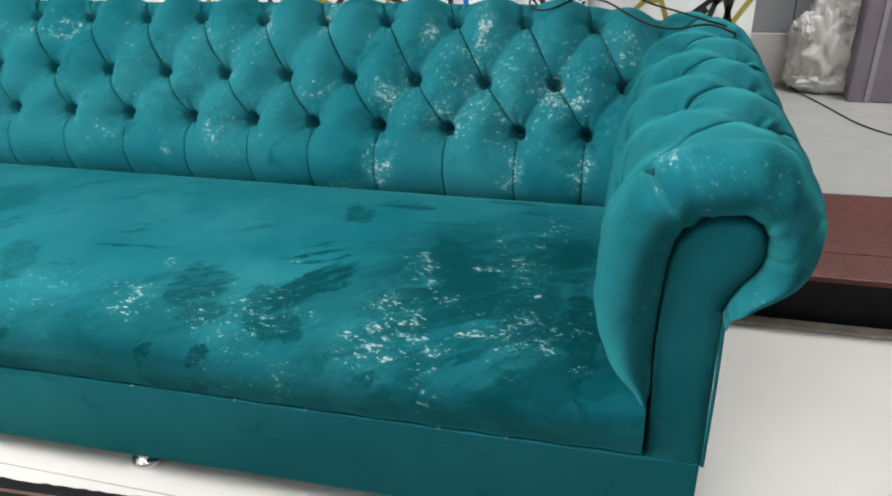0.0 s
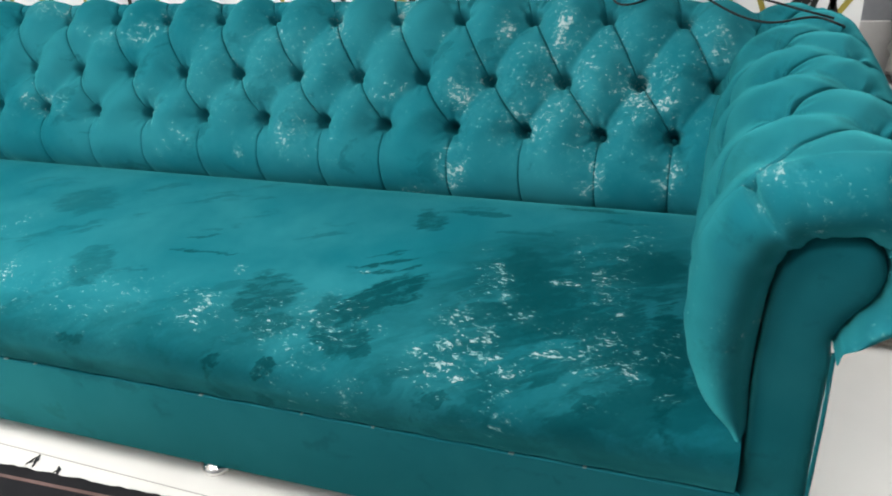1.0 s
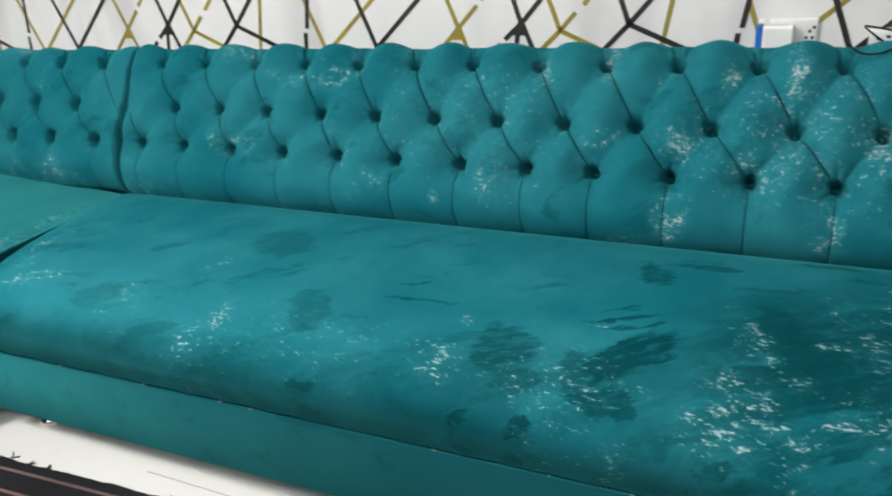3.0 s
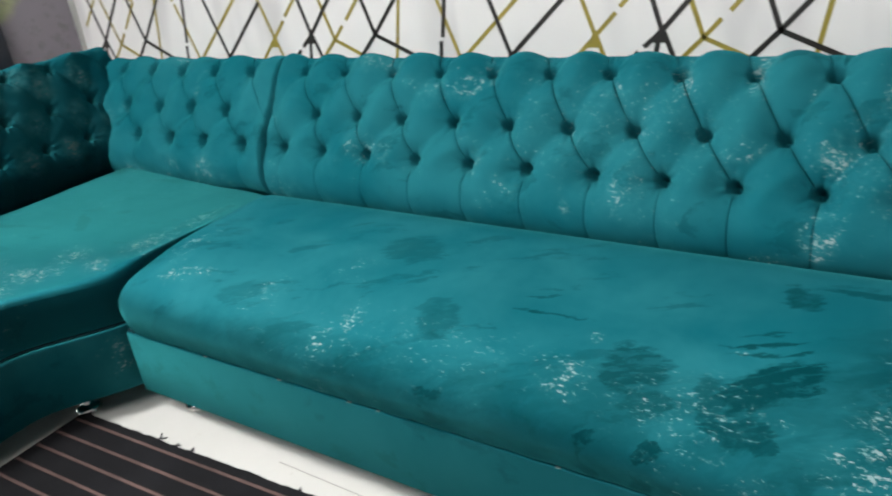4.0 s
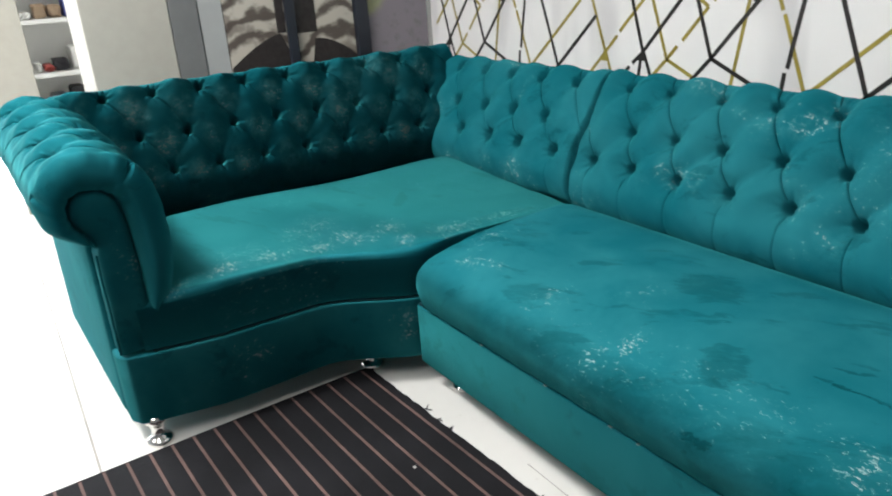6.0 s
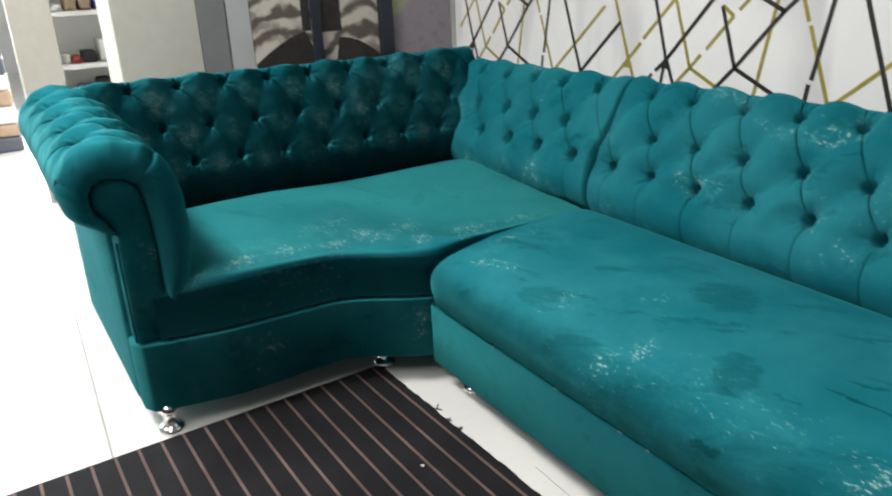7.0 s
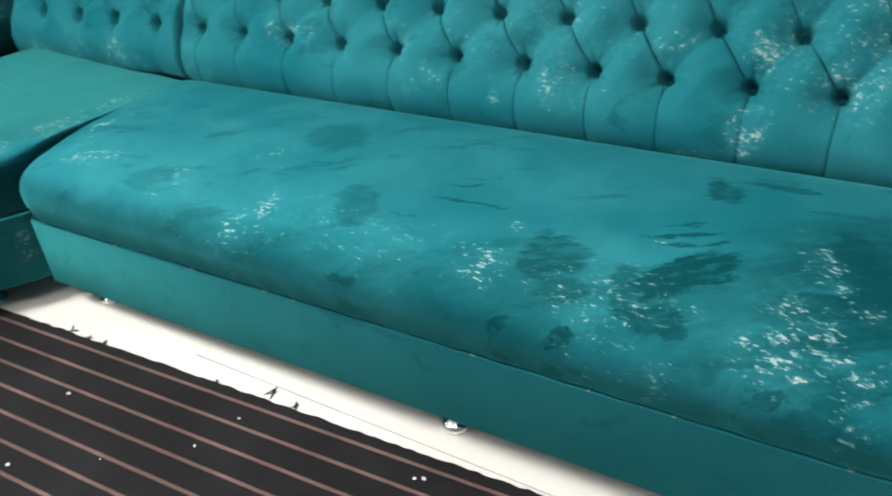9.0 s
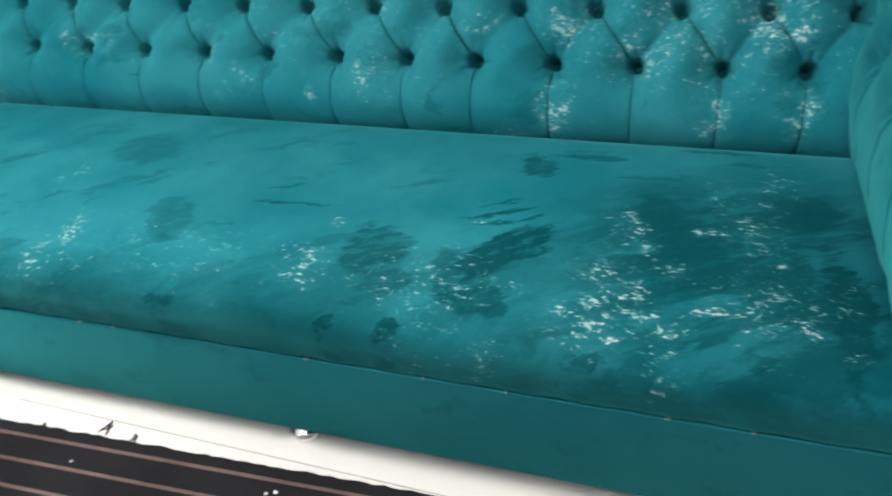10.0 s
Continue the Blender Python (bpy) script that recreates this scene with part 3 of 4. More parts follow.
# panels for the added lamps, none of them in view
for lx, ly, _ in UNSEEN_LAMPS:
    lamp = thing("unseen_ceiling_light", (lx, ly, 2.9), "unseen flat white ceiling lamp panel, added to light the shop", "ceiling light", "ceiling lamps of the shop")
    part("frame", box((lx - 0.62, ly - 0.32, 2.862), (lx + 0.62, ly + 0.32, 2.899), 0.006), PLASTIC_WHITE, lamp)
    part("diffuser", box((lx - 0.58, ly - 0.28, 2.850), (lx + 0.58, ly + 0.28, 2.8615), 0.004), PANEL_LIGHT, lamp)

# ---- tufted upholstery ----


def along(c, first, places):
    """The place of column c in a row of buttons, carried on evenly past its ends."""
    places = np.array(places, float)
    n = len(places) - 1
    k = np.clip(c - first, 0, n)
    pitch = (places[-1] - places[0]) / n
    return np.interp(k, np.arange(n + 1), places) + (c - first - k) * pitch


def column(u, first, places):
    """The column at place u: the inverse of along()."""
    places = np.array(places, float)
    n = len(places) - 1
    pitch = (places[-1] - places[0]) / n
    return first + np.interp(u, places, np.arange(n + 1)) + (u - np.clip(u, places[0], places[-1])) / pitch


def tufted(profile, ua, ub, buttons_at, rows, puff=0.018, dip=0.030, cut=0.010, lift=0.005, pit=0.012, count=110, ends=(0.045, 0.045), sense=1, du=0.004, reach=0.028, slant=0.8, top_sink=0.46, slot=0.016, crossed=9.0, bore=0.005):
    """A grid of points (u, d, z) of a button-tufted pad. profile: base line of the pad in (d, z), through the buttons. rows: parameters of the
    button rows on it. buttons_at: for each row the column of its first button and the buttons' places. Gives the grid, the buttons and the normals."""
    line = spline(profile, count)
    seg = np.linalg.norm(np.diff(line, axis=0), axis=1)
    s = np.concatenate([[0], np.cumsum(seg)])
    tangent = np.gradient(line, axis=0)
    tangent /= np.linalg.norm(tangent, axis=1)[:, None]
    normal = np.stack([-tangent[:, 1], tangent[:, 0]], 1)
    per = (count - 1) / (len(profile) - 1)
    srow = [float(np.interp(r * per, np.arange(count), s)) for r in rows]
    last = len(rows) - 1
    gap = (srow[-1] - srow[0]) / last
    v_line = np.interp(s, [srow[0] - 2 * gap, *srow, srow[-1] + 2 * gap], [-2, *range(last + 1), last + 2])
    v_run = np.clip(v_line, 0, last + slant)
    level = np.clip(v_run, 0, last)
    weights = [np.clip(1 - abs(level - r), 0, 1) for r in range(last + 1)]

    def place(c):
        return sum(w[None, :] * along(c, *at) for w, at in zip(weights, buttons_at))

    def back(u):
        return sum(w[None, :] * column(u, *at) for w, at in zip(weights, buttons_at))

    # mesh columns run along the folds, close together where a fold is
    pitch = np.mean([np.mean(np.diff(at[1])) for at in buttons_at])
    cells = np.concatenate([np.array([0, 0.5, 1, 1.8]) * slot, np.linspace(0.07, 0.93, max(6, int(pitch / du))), 1 - np.array([1.8, 1, 0.5]) * slot])
    c_lo, c_hi = column(np.array(ua), *buttons_at[0]), column(np.array(ub), *buttons_at[0])
    q = np.concatenate([a + cells for a in range(math.floor(c_lo) - 4, math.ceil(c_hi) + 4)])
    C = q[:, None] - sense * v_run[None, :] / 2
    U = np.clip(place(C), ua, ub)
    keep = (U.max(axis=1) > ua) & (U.min(axis=1) < ub)
    first, final = np.argmax(keep), len(keep) - 1 - np.argmax(keep[::-1])
    U = U[max(0, first - 1):final + 2]
    C = back(U)
    S, V = np.broadcast_to(s, U.shape), np.broadcast_to(v_line, U.shape)
    VR = np.broadcast_to(v_run, U.shape)
    crisp = abs(np.sin(np.pi * (C + sense * VR / 2)))
    soft = abs(np.sin(np.pi * (C - sense * VR / 2)))
    fold = C + sense * VR / 2
    slit = np.maximum(0, 1 - abs(fold - np.round(fold)) / slot)
    RH, THETA, PHASE, FREE, buttons = np.full(U.shape, 9.0), np.zeros(U.shape), np.zeros(U.shape), np.ones(U.shape), []
    for k, (sr, (c0, places)) in enumerate(zip(srow, buttons_at)):
        places = np.array(places, float)
        near = places[np.clip(np.round(C - c0), 0, len(places) - 1).astype(int)]
        off, rise = U - near, S - sr
        rh = np.hypot(off, rise)
        closer = rh < RH
        RH = np.where(closer, rh, RH)
        THETA = np.where(closer, np.arctan2(rise, off), THETA)
        PHASE = np.where(closer, np.sin(near * 91.7 + k * 2.3) * 3.0, PHASE)
        for pick in (np.floor(C - c0), np.floor(C - c0) + 1):
            off = U - along(pick + c0, c0, places)
            real = (pick >= 0) & (pick < len(places))
            FREE = FREE * np.where(real, 1 - np.exp(-(np.hypot(off * (0.95 + 0.17 * np.tanh(off / 0.02)), rise) / reach) ** 1.35), 1)
        i = int(np.argmin(abs(s - sr)))
        buttons += [(float(p), line[i], normal[i]) for p in places if ua + 0.01 < p < ub - 0.01]
    low, high = step(-V / 0.45), step((V - last) / 0.65)
    hem = abs(np.sin(np.pi * C))
    shape = crisp ** 0.5 * soft ** 1.35 * (1 - low) * (1 - high)
    shape += (0.28 + 0.34 * hem ** 0.5) * low * np.exp(-np.maximum(-V - 0.3, 0) * 0.5) + (0.54 + 0.06 * crisp ** 0.5) * high
    # gathers that run out of each button, and slow unevenness of the stuffing
    gathers = 0.0030 * np.sin(6 * THETA + PHASE) * np.exp(-((RH - 0.020) / 0.013) ** 2) + 0.0016 * np.sin(11 * THETA - 2 * PHASE) * np.exp(-((RH - 0.028) / 0.014) ** 2)
    uneven = 0.0018 * np.sin(U * 47 + 3 * np.sin(S * 31)) * np.sin(S * 53 + 2 * np.sin(U * 23)) + 0.0022 * np.sin(U * 19 + 1.3) * np.sin(S * 17 + U * 5)
    height = lift + dip * FREE + puff * shape + gathers + uneven
    height -= pit * (1 - step((RH - bore) / 0.013))
    height -= cut * slit * (1 - 0.75 * low) * (1 - 0.5 * high) * step((RH - 0.010) / 0.02)
    other = C - sense * VR / 2
    height -= 0.007 * np.exp(-(abs(other - np.round(other)) * pitch / 0.0042) ** 2) * step((U - crossed) / 0.25) * (1 - low) * (1 - high) * step((RH - 0.012) / 0.02)
    height *= 1 - top_sink * step((V - last) / 0.7)
    edge = np.ones(U.shape)
    if ends[0]:
        edge *= step((U - ua) / ends[0]) ** 0.6
    if ends[1]:
        edge *= step((ub - U) / ends[1]) ** 0.6
    height = height * edge - (1 - edge) * 0.085
    D = line[:, 0][None, :] + height * normal[:, 0][None, :]
    Z = line[:, 1][None, :] + height * normal[:, 1][None, :]
    return np.stack([U, D, Z], 2), buttons, normal


def grid_faces(rows_n, cols_n):
    return [[i * cols_n + j, (i + 1) * cols_n + j, (i + 1) * cols_n + j + 1, i * cols_n + j + 1] for i in range(rows_n - 1) for j in range(cols_n - 1)]


BUTTON = bpy.data.meshes.new("button")
_v, _f = lathe([(0.0060, 0.0), (0.0075, 0.003), (0.0070, 0.0062), (0.0045, 0.0085), (0.0015, 0.0092)], 14)
BUTTON.from_pydata(_v, [], _f)
for p in BUTTON.polygons:
    p.use_smooth = True
BUTTON.materials.append(VELVET_BASE)


def add_button(parent, place, direction):
    ob = new("button", BUTTON)
    ob.parent = parent
    turn = Vector(direction).to_track_quat("Z", "Y").to_matrix().to_4x4()
    ob.matrix_basis = Matrix.Translation(Vector(place) - root_place(parent)) @ turn


def tufted_back(parent, name, put, ua, ub, buttons_at, material, label="", count=290, du=0.0034, ends=(0.008, 0.008), puff=0.018, dip=0.032, cut=0.012, reach=0.034, sink=0.50, crossed=9.0, bore=0.007):
    """put: from (u, d, z) to the world."""
    profile = [(0.150, 0.36), (0.118, 0.455), (0.074, 0.490), (0.064, 0.535), (0.088, 0.597), (0.138, 0.690), (0.216, 0.800), (0.258, 0.812), (0.298, 0.806),
               (0.332, 0.782), (0.352, 0.730), (0.356, 0.60), (0.356, 0.30)]
    grid, buttons, _ = tufted(profile, ua, ub, buttons_at, (4, 5, 6), puff, dip, cut, 0.004, 0.050, count, ends, 1, du, reach, top_sink=sink, crossed=crossed, bore=bore)
    n, m, _ = grid.shape
    verts = [put(*q) for q in grid.reshape(-1, 3)]
    faces = grid_faces(n, m) + [list(range(m)), list(range((n - 1) * m, n * m))] + [[i * m for i in range(n)] + [i * m + m - 1 for i in range(n - 1, -1, -1)]]
    back = raw(name, verts, faces, material, parent, label)
    for u, base, nrm in buttons:
        a, b = Vector(put(u, base[0], base[1])), Vector(put(u, base[0] + nrm[0], base[1] + nrm[1]))
        add_button(back, a - (b - a) * 0.044, b - a)
    return back


SEAT_PROFILE = [(0.085, 0.2870), (0.050, 0.2862), (0.030, 0.2870), (0.019, 0.2940), (0.011, 0.315), (0.003, 0.355), (0.012, 0.393), (0.042, 0.420), (0.095, 0.437), (0.20, 0.453), (0.34, 0.467),
                (0.48, 0.476), (0.560, 0.476), (0.600, 0.460), (0.63, 0.42), (0.66, 0.36)]
CORNER_PROFILE = [(0.085, 0.2930), (0.040, 0.2925), (0.017, 0.2930), (0.005, 0.301), (0.000, 0.330), (0.000, 0.372), (0.007, 0.402), (0.024, 0.424), (0.065, 0.438), (0.16, 0.451), (0.32, 0.464),
                  (0.48, 0.472), (0.570, 0.474), (0.610, 0.456), (0.64, 0.41), (0.66, 0.36)]


def leg_at(parent, x, y, size=1.0, top=0.092):
    prof = [(0.024, 0.0), (0.031, 0.001), (0.033, 0.006), (0.032, 0.014), (0.026, 0.020), (0.018, 0.026), (0.0165, 0.045), (0.019, 0.060), (0.027, 0.068), (0.029, 0.076), (0.029, top)]
    v, f = lathe([(r * size, z) for r, z in prof], 32)
    raw("leg", [(a + x, b + y, c) for a, b, c in v], f, CHROME, parent, "short turned chrome foot")


def arm(parent, put, length, material_pad, lift, low=0.425, material_front=VELVET_BASE, outer=0.094, puff=0.018):
    """A rolled arm: tufted pad wound round a scroll, with a flat fabric front. put: from (across, along, z) to the world."""
    pad = [(-0.004, low), (-0.046, low + 0.045), (-0.072, 0.56), (-0.063, 0.655), (-0.030, 0.744), (0.048, 0.784), (0.126, 0.772), (0.177, 0.728), (0.186, 0.672),
           (0.152, 0.608), (0.094, 0.560)]
    core = [(0.002, low + 0.01), (0.0, 0.50), (0.003, 0.576), (0.009, 0.640), (0.022, 0.684), (0.056, 0.709), (0.097, 0.711), (0.124, 0.698), (0.136, 0.667), (0.129, 0.635), (0.106, 0.602), (0.090, 0.565)]
    count = 170
    places = [0.0, 0.5, 0.0]
    lattice = [(c, [0.150 + 0.165 * (k + c) for k in range(int((length - 0.13) / 0.165 - c) + 1)]) for c in places]
    grid, buttons, normal = tufted(pad, 0.045, length, lattice, (3.1, 4.5, 5.9), puff, 0.014, 0.022, 0.002, 0.010, count, (0, 0), -1, 0.004, 0.028, 0.9, 0.2, 0.028)
    inner = spline(core, count)
    tuck = step((np.arange(count) - 0.84 * count) / (0.14 * count))[None, :, None]
    grid[:, :, 1:] = grid[:, :, 1:] * (1 - 0.96 * tuck) + inner[None] * 0.96 * tuck
    front = []
    j = np.arange(count)
    gather = 0.0030 * np.sin(j * 0.50 + 1.6 * np.sin(j * 0.11)) * step((j - 40) / 30) - 0.010 * np.exp(-((j - 0.735 * count) / 1.6) ** 2) - 0.006 * np.exp(-((j - 0.46 * count) / 1.8) ** 2)
    for w in np.linspace(1.0, 0.03, 19):
        e, y = 0.985 * ((1 - math.cos(math.pi * w)) / 2) ** 0.85, 0.045 - 0.064 * math.sin(math.pi * w)
        ring = grid[0].copy()
        ring[:, 0] = y
        pl = gather * math.sin(math.pi / 2 * min(1.0, w * 1.6)) * (1 - 0.5 * w)
        ring[:, 1] = ring[:, 1] * (1 - e) + inner[:, 0] * e + pl * normal[:, 0]
        ring[:, 2] = ring[:, 2] * (1 - e) + inner[:, 1] * e + pl * normal[:, 1]
        front.append(ring)
    deep = np.stack([np.full(count, 0.075), inner[:, 0], inner[:, 1]], 1)
    rings = np.concatenate([np.array([deep]), np.array(front), grid])
    n, m, _ = rings.shape
    verts = [put(q[1], q[0], q[2] + lift) for q in rings.reshape(-1, 3)]
    pad_ob = raw("arm_pad", verts, grid_faces(n, m) + [list(range((n - 1) * m, n * m))], material_pad, parent, "rolled arm pad with buttoned folds")
    for u, base, nrm in buttons:
        if u < length - 0.03:
            a = Vector(put(base[0], u, base[1] + lift))
            b = Vector(put(base[0] + nrm[0], u, base[1] + nrm[1] + lift))
            add_button(pad_ob, a - (b - a) * 0.008, b - a)
    # padded front: panel below, scroll above, its edge rounded back into the groove
    outline = [(0.0, 0.296), (0.0, 0.40)] + [tuple(q) for q in spline(core, 60)[6:]] + [(0.094, 0.54), (0.094, 0.296)]
    ring_pts = np.array(outline)
    k = len(outline)
    tang = np.roll(ring_pts, -1, axis=0) - np.roll(ring_pts, 1, axis=0)
    tang /= np.linalg.norm(tang, axis=1)[:, None]
    inward = np.stack([tang[:, 1], -tang[:, 0]], 1)
    sink = lambda z: 0.014 * float(step((z - 0.44) / 0.12))
    raised = lambda z: z + lift * min(1, max(0, (z - 0.292) / 0.3))
    rings = []
    for y, inset in ((0.090, 0.0), (0.030, 0.0), (0.016, 0.0015), (0.008, 0.005), (0.004, 0.011), (0.002, 0.024)):
        pts = ring_pts + inward * inset
        pts[:, 1] = np.maximum(pts[:, 1], 0.2955)
        rings.append([(p[0], y + sink(p[1]), p[1]) for p in pts])
    allv = [put(p, y, raised(z)) for r in rings for p, y, z in r]
    n = len(rings)
    faces = [[q * k + t, q * k + (t + 1) % k, (q + 1) * k + (t + 1) % k, (q + 1) * k + t] for q in range(n - 1) for t in range(k)] + [list(range((n - 1) * k, n * k))]
    raw("arm_front", allv, faces, material_front, parent, "flat fabric arm front with a round scroll")
    # welt down the outer edge of the front
    edge = [put(0.0945, 0.012 + sink(z), raised(z)) for z in np.linspace(0.297, 0.55, 24)]
    tube(parent, "welt", edge, 0.0032, material_front)
    # the arm's plain outer side and core
    lo, hi = (0.004, 0.09, 0.086), (outer, length, 0.60)
    body = box(lo, hi, 0.012)
    for v in body.verts:
        v.co = put(v.co.x, v.co.y, v.co.z + lift * (v.co.z > 0.4))
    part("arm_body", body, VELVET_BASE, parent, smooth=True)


def tube(parent, name, path, radius, material, sides=6):
    pts = [Vector(p) for p in path]
    verts, faces = [], []
    for i, p in enumerate(pts):
        t = (pts[min(i + 1, len(pts) - 1)] - pts[max(i - 1, 0)])
        t = t.normalized() if t.length else Vector((0, 0, 1))
        a = t.cross(Vector((0.31, 0.47, 0.83))).normalized()
        b = t.cross(a)
        for k in range(sides):
            w = 2 * math.pi * k / sides
            verts.append(p + (a * math.cos(w) + b * math.sin(w)) * radius)
    for i in range(len(pts) - 1):
        for k in range(sides):
            faces.append([i * sides + k, i * sides + (k + 1) % sides, (i + 1) * sides + (k + 1) % sides, (i + 1) * sides + k])
    return raw(name, verts, faces, material, parent)


# ---- long sofa section with its arm ----
LEFT, RIGHT, FRONT, CREASE = -1.892, 0.300, 1.340, 1.912


def seam_lift(x):
    return 0.015 * (x + 1.85) - 0.006


# the first column and the places of the buttons, row by row from below
LONG_BUTTONS = [
    (0, (-1.810, -1.651, -1.483, -1.313, -1.141, -0.972, -0.799, -0.633, -0.480, -0.317, -0.157, 0.001, 0.146, 0.300)),
    (0.5, (-1.700, -1.537, -1.379, -1.206, -1.043, -0.880, -0.717, -0.558, -0.398, -0.243, -0.083, 0.071, 0.218)),
    (0, (-1.785, -1.625, -1.450, -1.284, -1.121, -0.957, -0.801, -0.637, -0.479, -0.325, -0.164, -0.005, 0.144, 0.295)),
]
CORNER_BUTTONS = [
    (0, (-2.741, -2.548, -2.367, -2.190, -1.998)),
    (0.5, (-2.638, -2.450, -2.275, -2.100)),
    (0, (-2.721, -2.548, -2.375, -2.204, -2.025)),
]
WING_BUTTONS = [(0.5 * (r % 2), [0.612 + 0.161 * (k + 0.5 * (r % 2)) for k in range(9)]) for r in range(3)]
long_sofa = thing("sofa_section", (-0.75, 1.8, 0), "long teal velvet buttoned sofa section with pale crushed flecks", "sofa", "corner sofa")
tufted_back(long_sofa, "backrest", lambda u, d, z: (u, CREASE + d, z - 0.035 * float(step((u - 0.08) / 0.24)) * float(step((z - 0.68) / 0.14))), -1.873, 0.37, LONG_BUTTONS, VELVET_BACK, "deep-buttoned backrest with pale worn flecks", ends=(0.011, 0.008), dip=0.038, reach=0.036, sink=0.62, crossed=-0.50)

xs = np.concatenate([LEFT + 0.075 * (1 - np.cos(np.linspace(0, math.pi / 2, 9))), np.linspace(LEFT + 0.09, RIGHT, 70)])
prof = spline(SEAT_PROFILE, 64)
verts = []
for x in xs:
    e = 1 - math.sqrt(max(0.0, 1 - (1 - min(1, (x - LEFT) / 0.075)) ** 2))
    for inset, z in prof:
        sag = (0.004 * math.sin(x * 7 + inset * 9) + 0.003 * math.sin(x * 17 - inset * 5)) * (1 - float(step((inset - 0.30) / 0.25)))
        top = step((z - 0.29) / 0.13)
        verts.append((x, FRONT + inset + e * 0.055 * (1 - step(inset / 0.25)) + 0.0012 * math.sin(x * 60) * (1 - top), z - e * (z - 0.29) * (0.24 - 0.09 * float(step((inset - 0.10) / 0.16))) * float(top) + sag * float(top) + seam_lift(x) * (1 - float(top))))
n, m = len(xs), len(prof)
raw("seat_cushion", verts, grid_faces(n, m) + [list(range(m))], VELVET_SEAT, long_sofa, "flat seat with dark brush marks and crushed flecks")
base = box((LEFT - 0.002, 1.3675, 0.087), (0.387, 2.25, 0.2800), 0.004, 3)
for q in base.verts:
    q.co.z += seam_lift(q.co.x) if q.co.z > 0.2 else 0.010 + 0.022 * (q.co.x + 1.4)
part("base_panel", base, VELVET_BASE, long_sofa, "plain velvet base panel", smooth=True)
arm(long_sofa, lambda a, u, z: (0.303 + a * 0.94 * (1 - 0.05 * max(0.0, u) / 0.84 * (a > 0)), 1.366 + u, z + 0.015 * max(0.0, u) * (z > 0.5)), 0.84, VELVET, 0.0)
for x, y in ((-1.805, 1.457), (-0.714, 1.465), (0.30, 1.46), (-1.79, 2.16), (0.30, 2.16)):
    leg_at(long_sofa, x, y, 1.08, 0.100 + 0.022 * (x + 1.4))

# dark cord added in the groove between seat and base, standing in for shade
tube(long_sofa, "shade_cord", [(x, 1.3745, 0.2845 + seam_lift(x)) for x in np.linspace(LEFT + 0.004, 0.300, 60)], 0.0046, SEAM_SHADE)
# stitches along the front seam
random.seed(5)
for i in range(9):
    x = LEFT + 0.2 + 2.0 * (i + random.random() * 0.9) / 9
    if x < 0.26:
        w, z = random.uniform(0.004, 0.012), 0.2790 + seam_lift(x)
        part("seam_tack", box((x, 1.3660, z), (x + w, 1.3720, z + 0.0022), 0.0008, 1), TACK, long_sofa)

# ---- corner section with the other arm ----
CREASE_X = -2.650
corner = thing("sofa_section", (-2.45, 1.2, 0), "curved teal velvet corner sofa section with a rolled arm", "sofa", "corner sofa")


def front_x(y):
    return -2.042 + 0.144 * float(step((y - 1.11) / 0.32)) - 0.03 * float(step((0.85 - y) / 0.25))


tufted_back(corner, "backrest", lambda u, d, z: (u, CREASE + d, z), -2.90, -1.886, CORNER_BUTTONS, VELVET_BACK, "deep-buttoned short backrest of the corner", ends=(0.10, 0.012), puff=0.013, dip=0.030, reach=0.028, bore=0.014)
tufted_back(corner, "side_backrest", lambda u, d, z: (CREASE_X - d - 0.022 * (2.06 - u) - 0.035 * (1 - float(step((z - 0.46) / 0.14))), u, z + 0.052 * float(step((z - 0.5) / 0.3))), 0.575, 2.13, WING_BUTTONS, VELVET_WING, "deep-buttoned side backrest, dark nap and shade from bent normals", ends=(0.05, 0), cut=0.003, puff=0.011, dip=0.022, reach=0.038)
ys = np.linspace(0.64, 1.97, 90)
corner_prof = spline(CORNER_PROFILE, 64)
verts, band = [], []
crest = min(j for j, (inset, z) in enumerate(corner_prof) if z > 0.414)
for y in ys:
    fx = front_x(y)
    for j, (inset, z) in enumerate(corner_prof):
        square = 1 - 0.75 * float(step((y - 1.30) / 0.20)) * (1 - float(step((inset - 0.06) / 0.2)))
        sag = 0.004 * math.sin(y * 8 + inset * 9)
        top = float(step((z - 0.30) / 0.12))
        q = (fx + 0.006 * (1 - square) - inset * square * (fx + 2.730) / 0.66, y, z + (sag + 0.012 * float(step((inset - 0.2) / 0.4))) * top)
        if j >= crest:
            verts.append(q)
        if j <= crest:
            band.append(q)
raw("seat_cushion", verts, grid_faces(len(ys), len(corner_prof) - crest), VELVET_CORNER, corner, "curved seat cushion with flecks along its edge")
raw("seat_front", band, grid_faces(len(ys), crest + 1), VELVET_FRONT, corner, "front band of the seat, dark nap and shade from bent normals")
outline = [(front_x(y) - 0.002 - 0.014 * float(step((0.66 - y) / 0.1)), y) for y in np.linspace(0.59, 1.54, 50)] + [(-1.896, 2.25), (-2.998, 2.25), (-2.998, 0.527), (-2.12, 0.570)]
v, f = prism(outline, 0.080, 0.2860)
v = [(x, y, z + (0.012 * float(step((y - 0.8) / 0.4)) if z < 0.2 and y < 1.6 else 0.0)) for x, y, z in v]
raw("base_panel", v, f, VELVET_BASE_DARK, corner, "curved velvet base panel darkened by bent normals", smooth=True, bevel=0.008)
# the curved seam gets the same added cord in place of its shade
tube(corner, "shade_cord", [(front_x(y) - 0.012, y, 0.2895) for y in np.linspace(0.66, 1.54, 50)], 0.0040, SEAM_SHADE)
